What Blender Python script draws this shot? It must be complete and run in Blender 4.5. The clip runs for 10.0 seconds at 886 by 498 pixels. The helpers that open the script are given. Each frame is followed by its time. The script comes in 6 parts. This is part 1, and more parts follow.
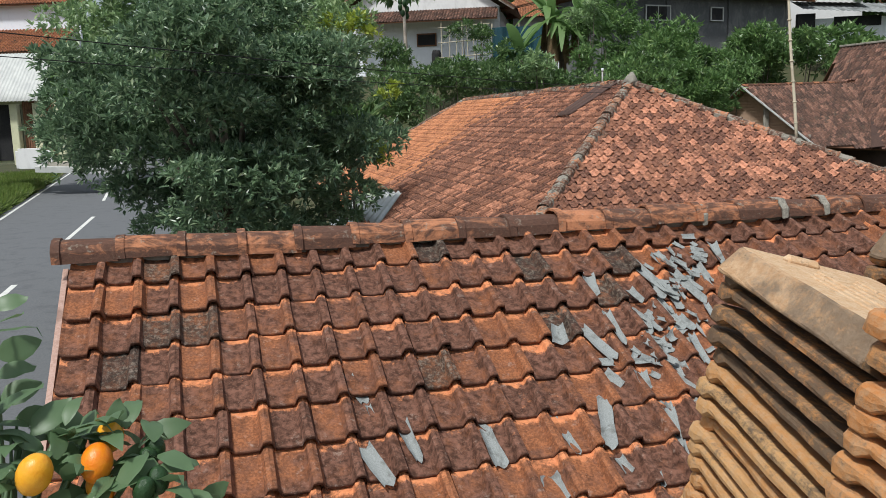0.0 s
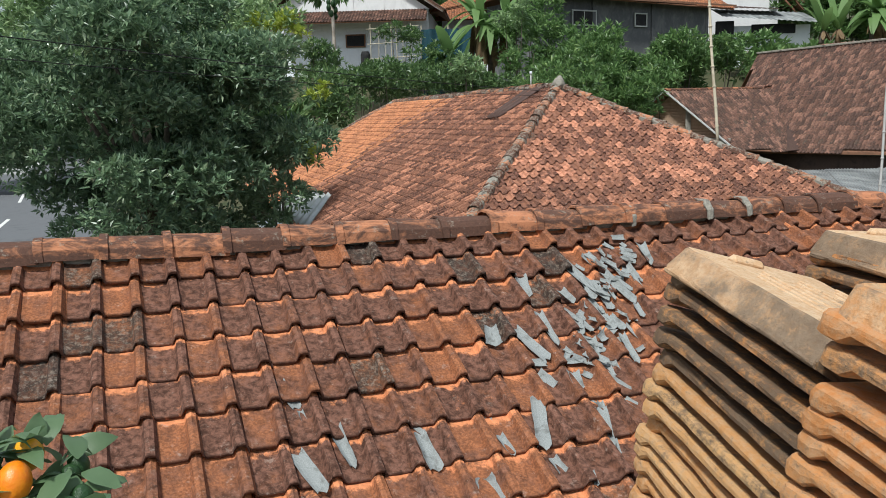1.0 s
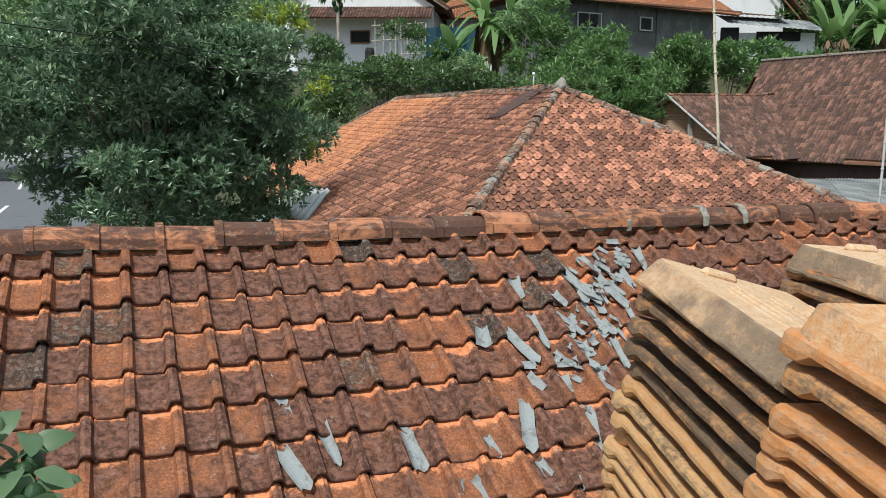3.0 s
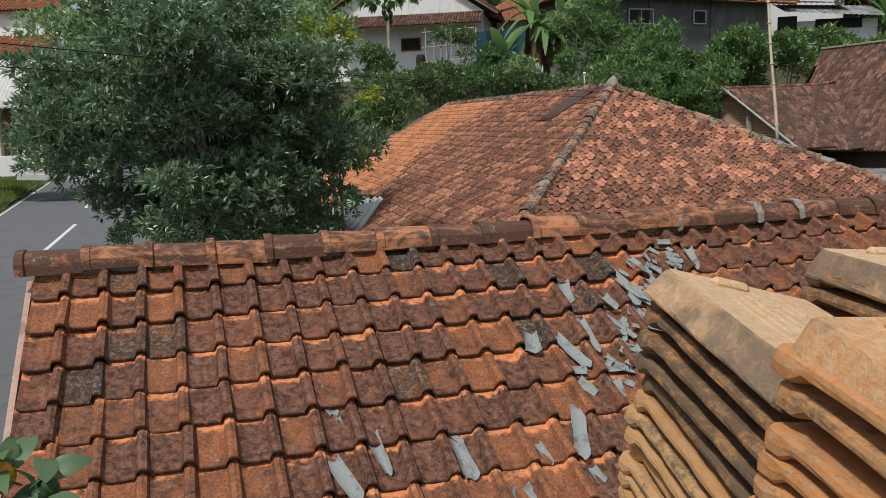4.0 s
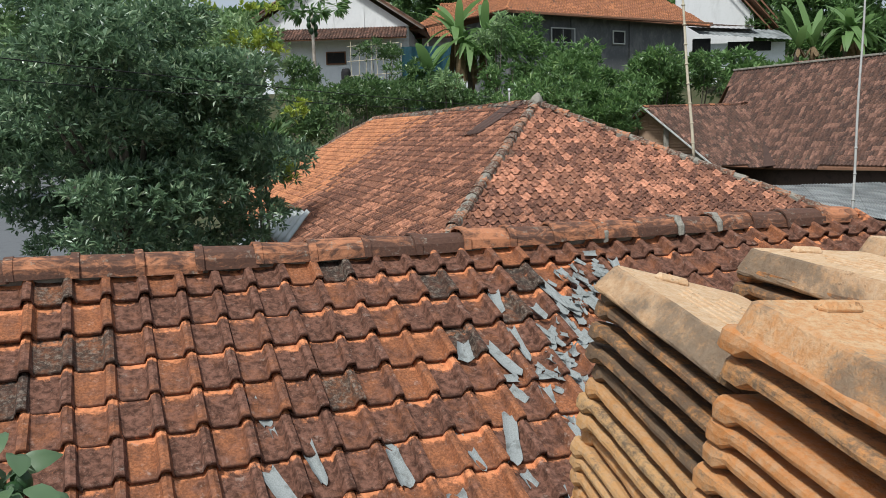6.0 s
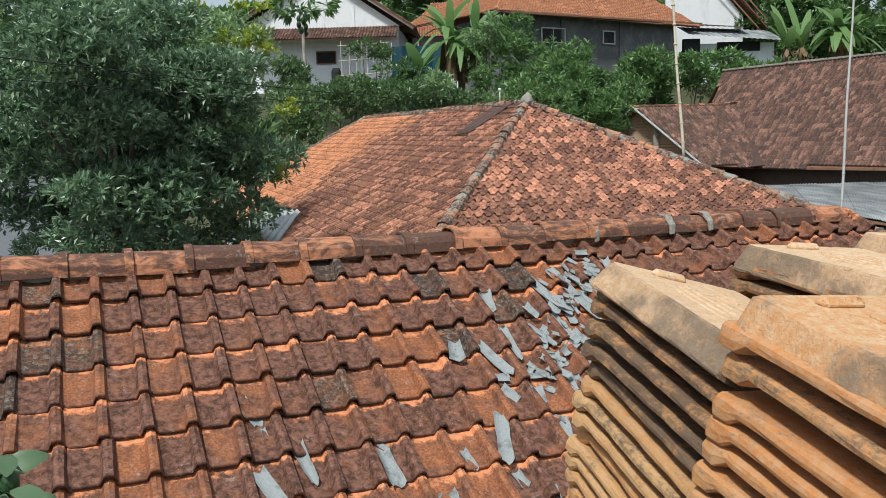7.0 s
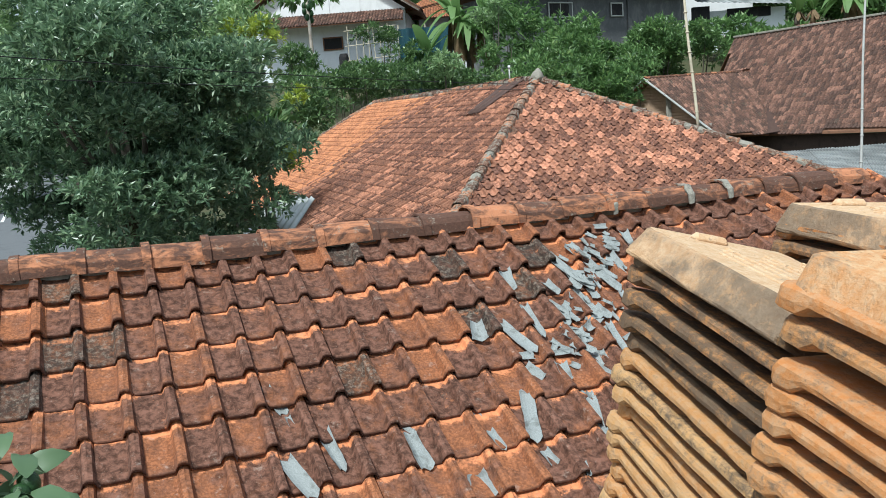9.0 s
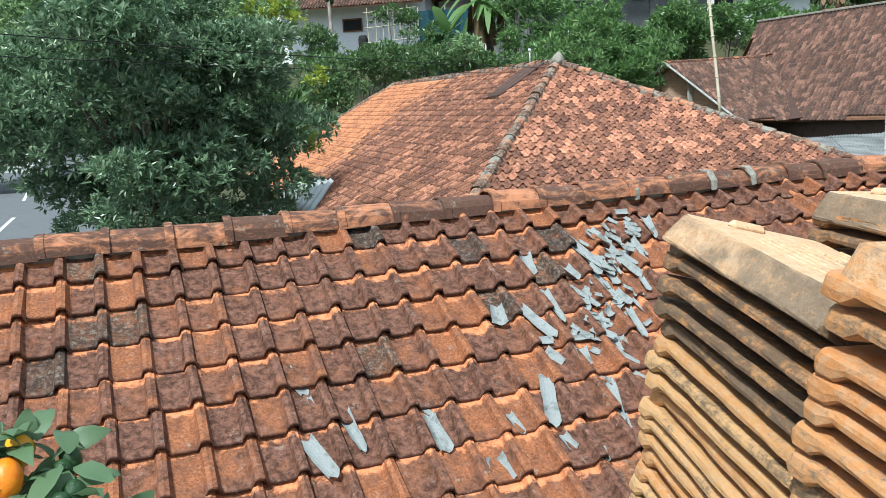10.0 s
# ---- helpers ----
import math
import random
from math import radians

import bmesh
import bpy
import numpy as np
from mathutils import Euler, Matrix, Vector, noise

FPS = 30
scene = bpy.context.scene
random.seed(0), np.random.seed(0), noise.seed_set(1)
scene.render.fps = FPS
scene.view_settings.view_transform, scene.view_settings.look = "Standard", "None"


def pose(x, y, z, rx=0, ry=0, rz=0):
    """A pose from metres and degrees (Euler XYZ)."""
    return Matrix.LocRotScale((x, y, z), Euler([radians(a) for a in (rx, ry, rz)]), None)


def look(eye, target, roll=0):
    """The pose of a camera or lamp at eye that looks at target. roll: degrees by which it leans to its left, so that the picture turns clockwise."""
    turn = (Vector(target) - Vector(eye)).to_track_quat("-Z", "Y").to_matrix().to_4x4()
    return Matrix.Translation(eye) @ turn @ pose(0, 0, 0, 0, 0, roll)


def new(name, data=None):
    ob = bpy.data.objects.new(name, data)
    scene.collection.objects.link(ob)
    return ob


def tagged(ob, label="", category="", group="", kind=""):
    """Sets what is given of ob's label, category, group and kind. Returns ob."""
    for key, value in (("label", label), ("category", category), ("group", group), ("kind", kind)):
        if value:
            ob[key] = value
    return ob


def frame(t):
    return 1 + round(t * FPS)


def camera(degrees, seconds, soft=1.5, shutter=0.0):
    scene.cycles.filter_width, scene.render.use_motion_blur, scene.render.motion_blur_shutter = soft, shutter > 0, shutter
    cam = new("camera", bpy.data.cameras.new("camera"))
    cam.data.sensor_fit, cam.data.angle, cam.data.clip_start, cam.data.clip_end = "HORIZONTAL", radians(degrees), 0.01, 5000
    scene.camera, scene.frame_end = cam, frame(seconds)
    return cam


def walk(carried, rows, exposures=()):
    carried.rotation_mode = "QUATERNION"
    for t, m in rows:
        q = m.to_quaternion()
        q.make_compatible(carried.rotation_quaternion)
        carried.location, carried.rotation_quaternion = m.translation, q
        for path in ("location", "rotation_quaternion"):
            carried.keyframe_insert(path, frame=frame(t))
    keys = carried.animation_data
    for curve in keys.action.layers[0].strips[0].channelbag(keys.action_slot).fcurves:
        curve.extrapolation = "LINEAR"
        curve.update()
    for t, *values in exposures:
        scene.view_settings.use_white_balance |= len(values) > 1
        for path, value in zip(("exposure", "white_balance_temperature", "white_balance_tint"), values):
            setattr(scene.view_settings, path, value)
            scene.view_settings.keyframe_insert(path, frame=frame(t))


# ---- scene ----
cam = camera(54.87, 10.0, soft=0.88)
# seconds, place, yaw, pitch, lean
ROWS = [
    (0, 0.8195, -5.2774, 5.7944, -15.285, -8.952, 1.802),
    (0.5, 0.8208, -5.2641, 5.7917, -18.948, -9.051, 1.622),
    (1, 0.8139, -5.2391, 5.7892, -20.043, -8.959, 1.349),
    (1.5, 0.8087, -5.2513, 5.797, -20.074, -8.967, 0.734),
    (2, 0.7992, -5.258, 5.8086, -20.993, -8.911, -0.9),
    (2.5, 0.8136, -5.2326, 5.7904, -21.433, -8.963, -1.074),
    (4, 0.9234, -5.2431, 5.8056, -16.154, -8.713, 2.177),
    (4.5, 0.9184, -5.2463, 5.8081, -16.866, -7.79, 2.116),
    (5, 0.9004, -5.2523, 5.8075, -17.803, -7.778, 1.968),
    (5.5, 0.8807, -5.2815, 5.8018, -20.215, -7.886, 1.652),
    (6, 0.8551, -5.2907, 5.7971, -21.294, -7.903, 1.457),
    (7.5, 0.8552, -5.2702, 5.7898, -22.037, -7.941, 1.44),
    (8, 0.8629, -5.2693, 5.7865, -21.923, -8.004, 1.925),
    (8.5, 0.8761, -5.2494, 5.7713, -21.884, -8.293, 3.043),
    (9, 0.8613, -5.2244, 5.774, -20.809, -9.1, 4.081),
    (9.5, 0.8501, -5.2182, 5.7726, -19.991, -9.813, 4.104),
    (10, 0.8385, -5.2202, 5.7777, -19.589, -10.144, 3.603),
]
EXPOSURES = [(0.0, 0.05, 6250, 8), (1.0, 0.2, 6150, 6), (2.5, 0.38, 5950, 3), (4.0, -0.20, 6450, 10), (4.5, -0.30, 6450, 10), (5.0, -0.02, 6320, 8), (5.5, 0.07, 6200, 7), (7.5, 0.30, 6000, 4), (8.5, 0.37, 5850, 1), (9.0, 0.44, 5820, 1), (10.0, 0.68, 5750, 0)]
walk(cam, [(t, pose(x, y, z, 90 + pitch, 0, yaw) @ pose(0, 0, 0, 0, 0, -lean)) for t, x, y, z, yaw, pitch, lean in ROWS], EXPOSURES)

# ---- world and sun ----
SUN_ELEVATION, SUN_AZIMUTH = 57.0, 229.0
world = bpy.data.worlds.new("sky")
scene.world = world
world.use_nodes = True
wn = world.node_tree.nodes
sky = wn.new("ShaderNodeTexSky")
sky.sky_type, sky.sun_disc = "NISHITA", False
sky.sun_elevation, sky.sun_rotation = radians(SUN_ELEVATION), radians(SUN_AZIMUTH)
sky.air_density, sky.dust_density, sky.ozone_density = 1.0, 4.0, 1.0
# thin cloud: the sky's colour drawn towards white
veil = wn.new("ShaderNodeMix")
veil.data_type = "RGBA"
veil.inputs[0].default_value = 0.65
veil.inputs[7].default_value = (5.0, 5.3, 5.75, 1)
world.node_tree.links.new(sky.outputs[0], veil.inputs[6])
wn["Background"].inputs[1].default_value = 0.106
world.node_tree.links.new(veil.outputs[2], wn["Background"].inputs[0])
sun = new("sun", bpy.data.lights.new("sun", "SUN"))
sun.data.energy, sun.data.angle, sun.data.color = 3.3, radians(6), (1.0, 0.97, 0.92)
az, el = radians(SUN_AZIMUTH), radians(SUN_ELEVATION)
sun.matrix_world = look((0, 0, 0), (-math.sin(az) * math.cos(el), -math.cos(az) * math.cos(el), -math.sin(el)))


# ---- materials ----
class Nodes:
    """Short names for building a node material."""

    def __init__(self, name, roughness=0.8, specular=0.3):
        self.mat = bpy.data.materials.new(name)
        self.mat.use_nodes = True
        self.tree = self.mat.node_tree
        self.bsdf = self.tree.nodes["Principled BSDF"]
        self.bsdf.inputs["Roughness"].default_value = roughness
        self.bsdf.inputs["Specular IOR Level"].default_value = specular
        self.coord = None

    def add(self, kind):
        return self.tree.nodes.new(kind)

    def link(self, a, b):
        self.tree.links.new(a, b)

    def put(self, socket, value):
        if hasattr(value, "is_output"):
            self.link(value, socket)
        else:
            socket.default_value = value

    def place(self):
        if self.coord is None:
            self.coord = self.add("ShaderNodeNewGeometry").outputs["Position"]
        return self.coord

    def noise(self, scale, detail=4.0, rough=0.6, stretch=None, distort=0.0):
        n = self.add("ShaderNodeTexNoise")
        n.inputs["Scale"].default_value, n.inputs["Detail"].default_value = scale, detail
        n.inputs["Roughness"].default_value, n.inputs["Distortion"].default_value = rough, distort
        v = self.place()
        if stretch:
            m = self.add("ShaderNodeVectorMath")
            m.operation = "MULTIPLY"
            self.link(v, m.inputs[0])
            m.inputs[1].default_value = stretch
            v = m.outputs[0]
        self.link(v, n.inputs["Vector"])
        return n.outputs[0]

    def ramp(self, value, low, high, a=0.0, b=1.0):
        n = self.add("ShaderNodeMapRange")
        n.interpolation_type = "SMOOTHSTEP"
        self.put(n.inputs[0], value)
        for i, v in enumerate((low, high, a, b)):
            n.inputs[i + 1].default_value = v
        return n.outputs[0]

    def math(self, op, a, b=0.0):
        n = self.add("ShaderNodeMath")
        n.operation = op
        self.put(n.inputs[0], a)
        self.put(n.inputs[1], b)
        return n.outputs[0]

    def mix(self, factor, a, b, blend="MIX"):
        n = self.add("ShaderNodeMix")
        n.data_type, n.blend_type = "RGBA", blend
        self.put(n.inputs[0], factor)
        for i, v in ((6, a), (7, b)):
            self.put(n.inputs[i], v if hasattr(v, "is_output") else (*v, 1))
        return n.outputs[2]

    def random(self, joined):
        if joined:
            return self.add("ShaderNodeNewGeometry").outputs["Random Per Island"]
        return self.add("ShaderNodeObjectInfo").outputs["Random"]

    def uv(self):
        s = self.add("ShaderNodeSeparateXYZ")
        self.link(self.add("ShaderNodeUVMap").outputs[0], s.inputs[0])
        return s.outputs[0], s.outputs[1]

    def done(self, colour, bump=None, strength=0.4, distance=0.01, roughness=None):
        self.put(self.bsdf.inputs["Base Color"], colour if hasattr(colour, "is_output") else (*colour, 1))
        if bump is not None:
            b = self.add("ShaderNodeBump")
            b.inputs["Strength"].default_value, b.inputs["Distance"].default_value = strength, distance
            self.link(bump, b.inputs["Height"])
            self.link(b.outputs[0], self.bsdf.inputs["Normal"])
        if roughness is not None:
            self.put(self.bsdf.inputs["Roughness"], roughness)
        return self.mat


def tile_material(name, joined, clay, grime, amount, moss=0.05, tail=0.7, vary=0.5, shade=1.0):
    """Fired clay, orange where the tile above sheltered it, brown and sooty where rain reaches."""
    m = Nodes(name, 0.85, 0.25)
    u, v = m.uv()
    rnd = m.random(joined)
    rnd2 = m.math("FRACT", m.math("MULTIPLY", rnd, 37.7))
    blot = m.noise(11.0, 7.0, 0.75, distort=0.25)
    mott = m.noise(26.0, 5.0, 0.7, distort=0.4)
    fine = m.noise(75.0, 3.0, 0.6)
    wide = m.noise(1.1, 3.0, 0.5)
    # v runs from 0 at the tail to 1 at the head; rain reaches the tail, the tile above shelters the head
    shelter = m.math("ADD", v, m.math("MULTIPLY", m.math("SUBTRACT", rnd2, 0.6), 0.22))
    rain = m.ramp(shelter, 0.52, 0.82, 0.40 * shade, -0.55 * shade)
    wet = m.math("ADD", rain, m.math("MULTIPLY", m.math("SUBTRACT", blot, 0.5), 2.8 if shade > 0.5 else 2.2))
    wet = m.math("ADD", wet, m.math("MULTIPLY", m.math("SUBTRACT", rnd2, 0.5), vary))
    wet = m.math("ADD", wet, m.math("MULTIPLY", m.math("SUBTRACT", wide, 0.5), 1.3 * max(0.45, shade)))
    wet = m.ramp(m.math("ADD", wet, amount), -0.22 if shade > 0.5 else -0.5, 0.20 if shade > 0.5 else 0.4)
    bright = m.mix(m.ramp(mott, 0.3, 0.7), [c * 0.78 for c in clay], [min(1, c * 1.16) for c in clay])
    dark = m.mix(m.ramp(mott, 0.34, 0.68), [c * 0.26 for c in grime], [c * 1.55 for c in grime])
    red = m.mix(m.ramp(fine, 0.35, 0.65), [c * 0.26 for c in clay], [c * 0.52 for c in clay])
    dark = m.mix(m.ramp(m.math("ADD", m.math("MULTIPLY", rnd, 0.5), m.math("MULTIPLY", m.noise(8.0, 4.0, 0.65), 1.1)), 0.66, 1.15), dark, red)
    c = m.mix(m.math("MULTIPLY", wet, 0.95), bright, dark)
    # dirt caught along the tail, darkened further to paint in the edge shadows
    lip = m.math("MULTIPLY", m.ramp(v, 0.0, 0.05, 1.0, 0.0), m.ramp(blot, 0.35, 0.6, tail * 0.15, tail))
    c = m.mix(lip, c, [x * 0.45 for x in grime])
    # soot and lichen on a few tiles
    old = m.math("MULTIPLY", m.ramp(rnd, 1.0 - moss, 1.0 - moss + 0.01), m.ramp(blot, 0.36, 0.60, 0.15, 0.85))
    soot = m.mix(m.ramp(m.noise(38.0, 6.0, 0.8), 0.47, 0.62), (0.032, 0.027, 0.022), (0.21, 0.18, 0.145))
    c = m.mix(old, c, soot)
    speck = m.ramp(m.noise(130.0, 3.0, 0.6), 0.63, 0.72)
    c = m.mix(m.math("MULTIPLY", speck, 0.4), c, (0.40, 0.31, 0.25))
    bloom = m.math("MULTIPLY", m.ramp(m.noise(17.0, 4.0, 0.7), 0.58, 0.72), m.ramp(fine, 0.4, 0.6, 0.15, 0.6))
    c = m.mix(bloom, c, (0.36, 0.27, 0.22))
    return m.done(c, m.math("ADD", m.math("MULTIPLY", fine, 0.4), mott), 0.6, 0.008)


CLAY, GRIME = (0.67, 0.255, 0.112), (0.120, 0.060, 0.043)
mat_tile = tile_material("weathered_clay", False, CLAY, GRIME, 0.34, 0.03)
mat_tile_sooty = tile_material("sooty_clay", False, [c * 0.8 for c in CLAY], [c * 0.6 for c in GRIME], 0.3, 1.0)
mat_tile_joined = tile_material("weathered_clay_joined", True, CLAY, GRIME, 0.34, 0.05)
mat_hip_tile = tile_material("old_clay", False, (0.64, 0.295, 0.18), (0.135, 0.064, 0.046), 0.14, 0.012, 0.8, 0.85, 0.15)
mat_hip_tile_joined = tile_material("old_clay_joined", True, (0.58, 0.265, 0.16), (0.125, 0.060, 0.043), 0.25, 0.01, 0.8, 0.85, 0.15)
mat_hip_tile_new = tile_material("newer_clay", True, (0.60, 0.26, 0.125), (0.27, 0.11, 0.06), -0.15, 0.005, 0.2, 0.5, 0.3)
mat_brown_tile = tile_material("brown_clay", True, (0.36, 0.195, 0.14), (0.075, 0.048, 0.040), 0.18, 0.03, 0.9, 0.9, 0.3)
mat_far_tile = tile_material("far_clay", True, (0.52, 0.22, 0.10), (0.3, 0.13, 0.075), -0.1, 0.02)


def ridge_material(name, mortar):
    """Ridge clay with soot and lime; mortar: how much of it is smeared over."""
    m = Nodes(name, 0.88, 0.2)
    rnd = m.random(False)
    blot = m.noise(9.0, 6.0, 0.72, (0.7, 1.0, 1.6), 0.9)
    fine = m.noise(60.0, 5.0, 0.7)
    k = m.ramp(m.math("ADD", blot, m.math("MULTIPLY", m.math("SUBTRACT", rnd, 0.5), 0.26)), 0.30, 0.54)
    c = m.mix(k, m.mix(fine, (0.40, 0.15, 0.075), (0.58, 0.27, 0.14)), m.mix(fine, (0.045, 0.030, 0.024), (0.18, 0.09, 0.062)))
    grey = m.ramp(m.noise(16.0, 5.0, 0.75), 0.58 - mortar, 0.72 - mortar)
    c = m.mix(m.math("MULTIPLY", grey, 0.8), c, m.mix(fine, (0.22, 0.19, 0.15), (0.40, 0.36, 0.29)))
    return m.done(c, m.math("ADD", fine, blot), 0.6, 0.008)


def speckled(name, a, b, scale=8.0, stain=(0.1, 0.09, 0.08), stained=0.3, rough=0.85, bump=0.3, stretch=None, spec=0.3):
    """A surface of two close tones with stains at a larger scale."""
    m = Nodes(name, rough, spec)
    c = m.mix(m.ramp(m.noise(scale * 6, 5.0, 0.7), 0.3, 0.7), a, b)
    s = m.math("MULTIPLY", m.ramp(m.noise(scale * 0.5, 5.0, 0.6, stretch, 0.5), 0.5, 0.7), stained)
    return m.done(m.mix(s, c, stain), m.noise(scale * 9, 4.0, 0.7), bump, 0.01)


def stack_material(name, sooty, deep=(0.47, 0.195, 0.062), pale=(0.52, 0.28, 0.11)):
    """Spare tiles: ochre clay, the weathered ones blackened in patches and streaks; each tile by its own chance."""
    m = Nodes(name, 0.9, 0.2)
    rnd = m.random(False)
    fine = m.noise(260.0, 5.0, 0.75)
    grit = m.noise(90.0, 5.0, 0.75)
    blot = m.noise(26.0, 7.0, 0.8, (1.0, 0.5, 1.4), 0.2)
    base = m.mix(m.ramp(rnd, 0.1, 0.9), deep, pale)
    base = m.mix(m.math("MULTIPLY", m.ramp(grit, 0.35, 0.7), 0.55), base, (0.52, 0.37, 0.23))
    base = m.mix(m.math("MULTIPLY", m.ramp(fine, 0.55, 0.75), 0.4), base, (0.16, 0.095, 0.05))
    pit = m.ramp(m.noise(210.0, 4.0, 0.7), 0.56, 0.68)
    base = m.mix(m.math("MULTIPLY", pit, m.ramp(blot, 0.45, 0.65, 0.0, 0.45)), base, (0.12, 0.08, 0.05))
    k = m.math("ADD", blot, m.math("MULTIPLY", m.math("SUBTRACT", rnd, 0.5), 0.3))
    k = m.ramp(m.math("ADD", k, m.math("MULTIPLY", m.math("SUBTRACT", grit, 0.5), 0.7)), 0.62 - sooty, 0.90 - sooty)
    c = m.mix(m.math("MULTIPLY", k, 0.88), base, m.mix(grit, (0.045, 0.035, 0.028), (0.16, 0.115, 0.08)))
    return m.done(c, m.math("ADD", fine, grit), 0.6, 0.003)


def top_clay(name, a, b, clean):
    """Pale clay, pitted, with soot in patches; clean: how little of it is sooty."""
    m = Nodes(name, 0.92, 0.2)
    grit = m.noise(95.0, 5.0, 0.75)
    fine = m.noise(240.0, 4.0, 0.7)
    c = m.mix(m.ramp(grit, 0.35, 0.68), a, b)
    pit = m.ramp(m.noise(150.0, 4.0, 0.7), 0.57, 0.68)
    c = m.mix(m.math("MULTIPLY", pit, m.ramp(m.noise(14.0, 4.0, 0.6), 0.4, 0.62, 0.15, 0.75)), c, (0.17, 0.105, 0.06))
    soot = m.ramp(m.math("ADD", m.noise(9.0, 6.0, 0.72, (1.0, 0.7, 1.0), 0.5), m.math("MULTIPLY", m.math("SUBTRACT", grit, 0.5), 0.35)), clean, clean + 0.2)
    c = m.mix(m.math("MULTIPLY", soot, 0.8), c, m.mix(grit, (0.06, 0.048, 0.04), (0.24, 0.18, 0.125)))
    return m.done(c, m.math("ADD", fine, grit), 0.7, 0.004)


def leaf_material(name, a, b, c, rough=0.38, back=0.35):
    m = Nodes(name, rough, 0.6)
    rnd = m.random(True)
    col = m.mix(m.ramp(rnd, 0.0, 0.75), a, b)
    col = m.mix(m.ramp(rnd, 0.86, 1.0), col, c)
    col = m.mix(m.math("MULTIPLY", m.ramp(m.noise(0.9, 2.0), 0.35, 0.7), 0.35), col, b)
    m.bsdf.inputs["Subsurface Weight"].default_value = 0.0
    out = m.tree.nodes["Material Output"]
    m.done(col)
    tr = m.add("ShaderNodeBsdfTranslucent")
    m.link(col, tr.inputs[0])
    ms = m.add("ShaderNodeMixShader")
    ms.inputs[0].default_value = back
    m.link(m.bsdf.outputs[0], ms.inputs[1])
    m.link(tr.outputs[0], ms.inputs[2])
    m.link(ms.outputs[0], out.inputs[0])
    return m.mat


def wall_material(name, a, dirt, amount=0.5, scale=1.0):
    m = Nodes(name, 0.9, 0.2)
    streak = m.ramp(m.noise(1.4 * scale, 5.0, 0.65, (1, 1, 0.55), 0.6), 0.45, 0.72)
    c = m.mix(m.math("MULTIPLY", streak, amount), a, dirt)
    c = m.mix(m.math("MULTIPLY", m.ramp(m.noise(7 * scale, 4.0), 0.5, 0.8), amount * 0.5), c, dirt)
    return m.done(c, m.noise(20, 4.0), 0.25, 0.02)


def sheet_material(name, a, b, rust=0.15):
    m = Nodes(name, 0.5, 0.4)
    c = m.mix(m.ramp(m.noise(2.5, 4.0, 0.6, (1, 0.25, 1)), 0.3, 0.7), a, b)
    c = m.mix(m.math("MULTIPLY", m.ramp(m.noise(3.7, 5.0, 0.7), 0.55, 0.72), rust), c, (0.2, 0.12, 0.08))
    return m.done(c, m.noise(30.0, 3.0), 0.15, 0.01)


mat_ridge = ridge_material("ridge_clay", 0.02)
mat_hip_cap = ridge_material("mortared_ridge_clay", 0.12)
mat_mortar = speckled("mortar", (0.30, 0.28, 0.24), (0.42, 0.39, 0.33), 10.0, (0.08, 0.08, 0.06), 0.7)
mat_lime = speckled("lime_mortar", (0.20, 0.185, 0.155), (0.36, 0.335, 0.28), 14.0, (0.07, 0.06, 0.05), 0.9)
mat_stack = stack_material("spare_clay", 0.09, (0.48, 0.222, 0.076), (0.54, 0.315, 0.135))
mat_stack_old = stack_material("sooty_spare_clay", 0.35)
mat_stack_orange = stack_material("orange_spare_clay", 0.18, (0.50, 0.205, 0.066), (0.56, 0.30, 0.125))
# top clay paler, rim clay darker: sky light and shade put into colour
mat_stack_top = top_clay("pale_pitted_clay", (0.60, 0.38, 0.21), (0.70, 0.52, 0.34), 0.56)
mat_rim_mould_shaded = top_clay("mouldy_shaded_rim_clay", (0.46, 0.28, 0.15), (0.58, 0.40, 0.25), 0.37)
mat_rim_orange_shaded = top_clay("shaded_orange_rim_clay", (0.52, 0.26, 0.11), (0.58, 0.37, 0.21), 0.48)
mat_stack_top_orange = top_clay("orange_pitted_clay", (0.57, 0.29, 0.125), (0.63, 0.43, 0.25), 0.53)
mat_shard = speckled("grey_flake", (0.205, 0.22, 0.215), (0.34, 0.357, 0.347), 30.0, (0.12, 0.12, 0.11), 0.8, bump=0.3)
mat_verge = speckled("verge_plaster", (0.40, 0.25, 0.20), (0.52, 0.36, 0.30), 9.0, (0.16, 0.10, 0.08), 0.6)
mat_asphalt = speckled("asphalt", (0.115, 0.12, 0.125), (0.15, 0.155, 0.16), 4.0, (0.08, 0.083, 0.087), 0.5, 0.85)
mat_paint = speckled("road_paint", (0.62, 0.62, 0.58), (0.72, 0.72, 0.68), 5.0, (0.3, 0.3, 0.29), 0.5)
mat_ground = speckled("soil_grass", (0.05, 0.055, 0.025), (0.085, 0.08, 0.04), 2.0, (0.03, 0.05, 0.016), 0.9)
mat_white = wall_material("whitewash", (0.84, 0.87, 0.92), (0.50, 0.52, 0.55), 0.25)
mat_gable_white = wall_material("gable_board", (0.76, 0.76, 0.75), (0.5, 0.5, 0.48), 0.35)
mat_grey_wall = wall_material("bare_render", (0.12, 0.125, 0.13), (0.26, 0.26, 0.255), 0.6)
mat_cream = wall_material("cream_paint", (0.62, 0.62, 0.42), (0.36, 0.35, 0.26), 0.5)
mat_brick = wall_material("thin_brick", (0.50, 0.34, 0.24), (0.30, 0.20, 0.14), 0.5, 3.0)
mat_wood = speckled("grey_wood", (0.36, 0.31, 0.26), (0.46, 0.41, 0.35), 6.0, (0.16, 0.13, 0.1), 0.6)
mat_brown_wood = speckled("brown_wood", (0.2, 0.1, 0.06), (0.27, 0.14, 0.085), 6.0, (0.08, 0.05, 0.035), 0.6)
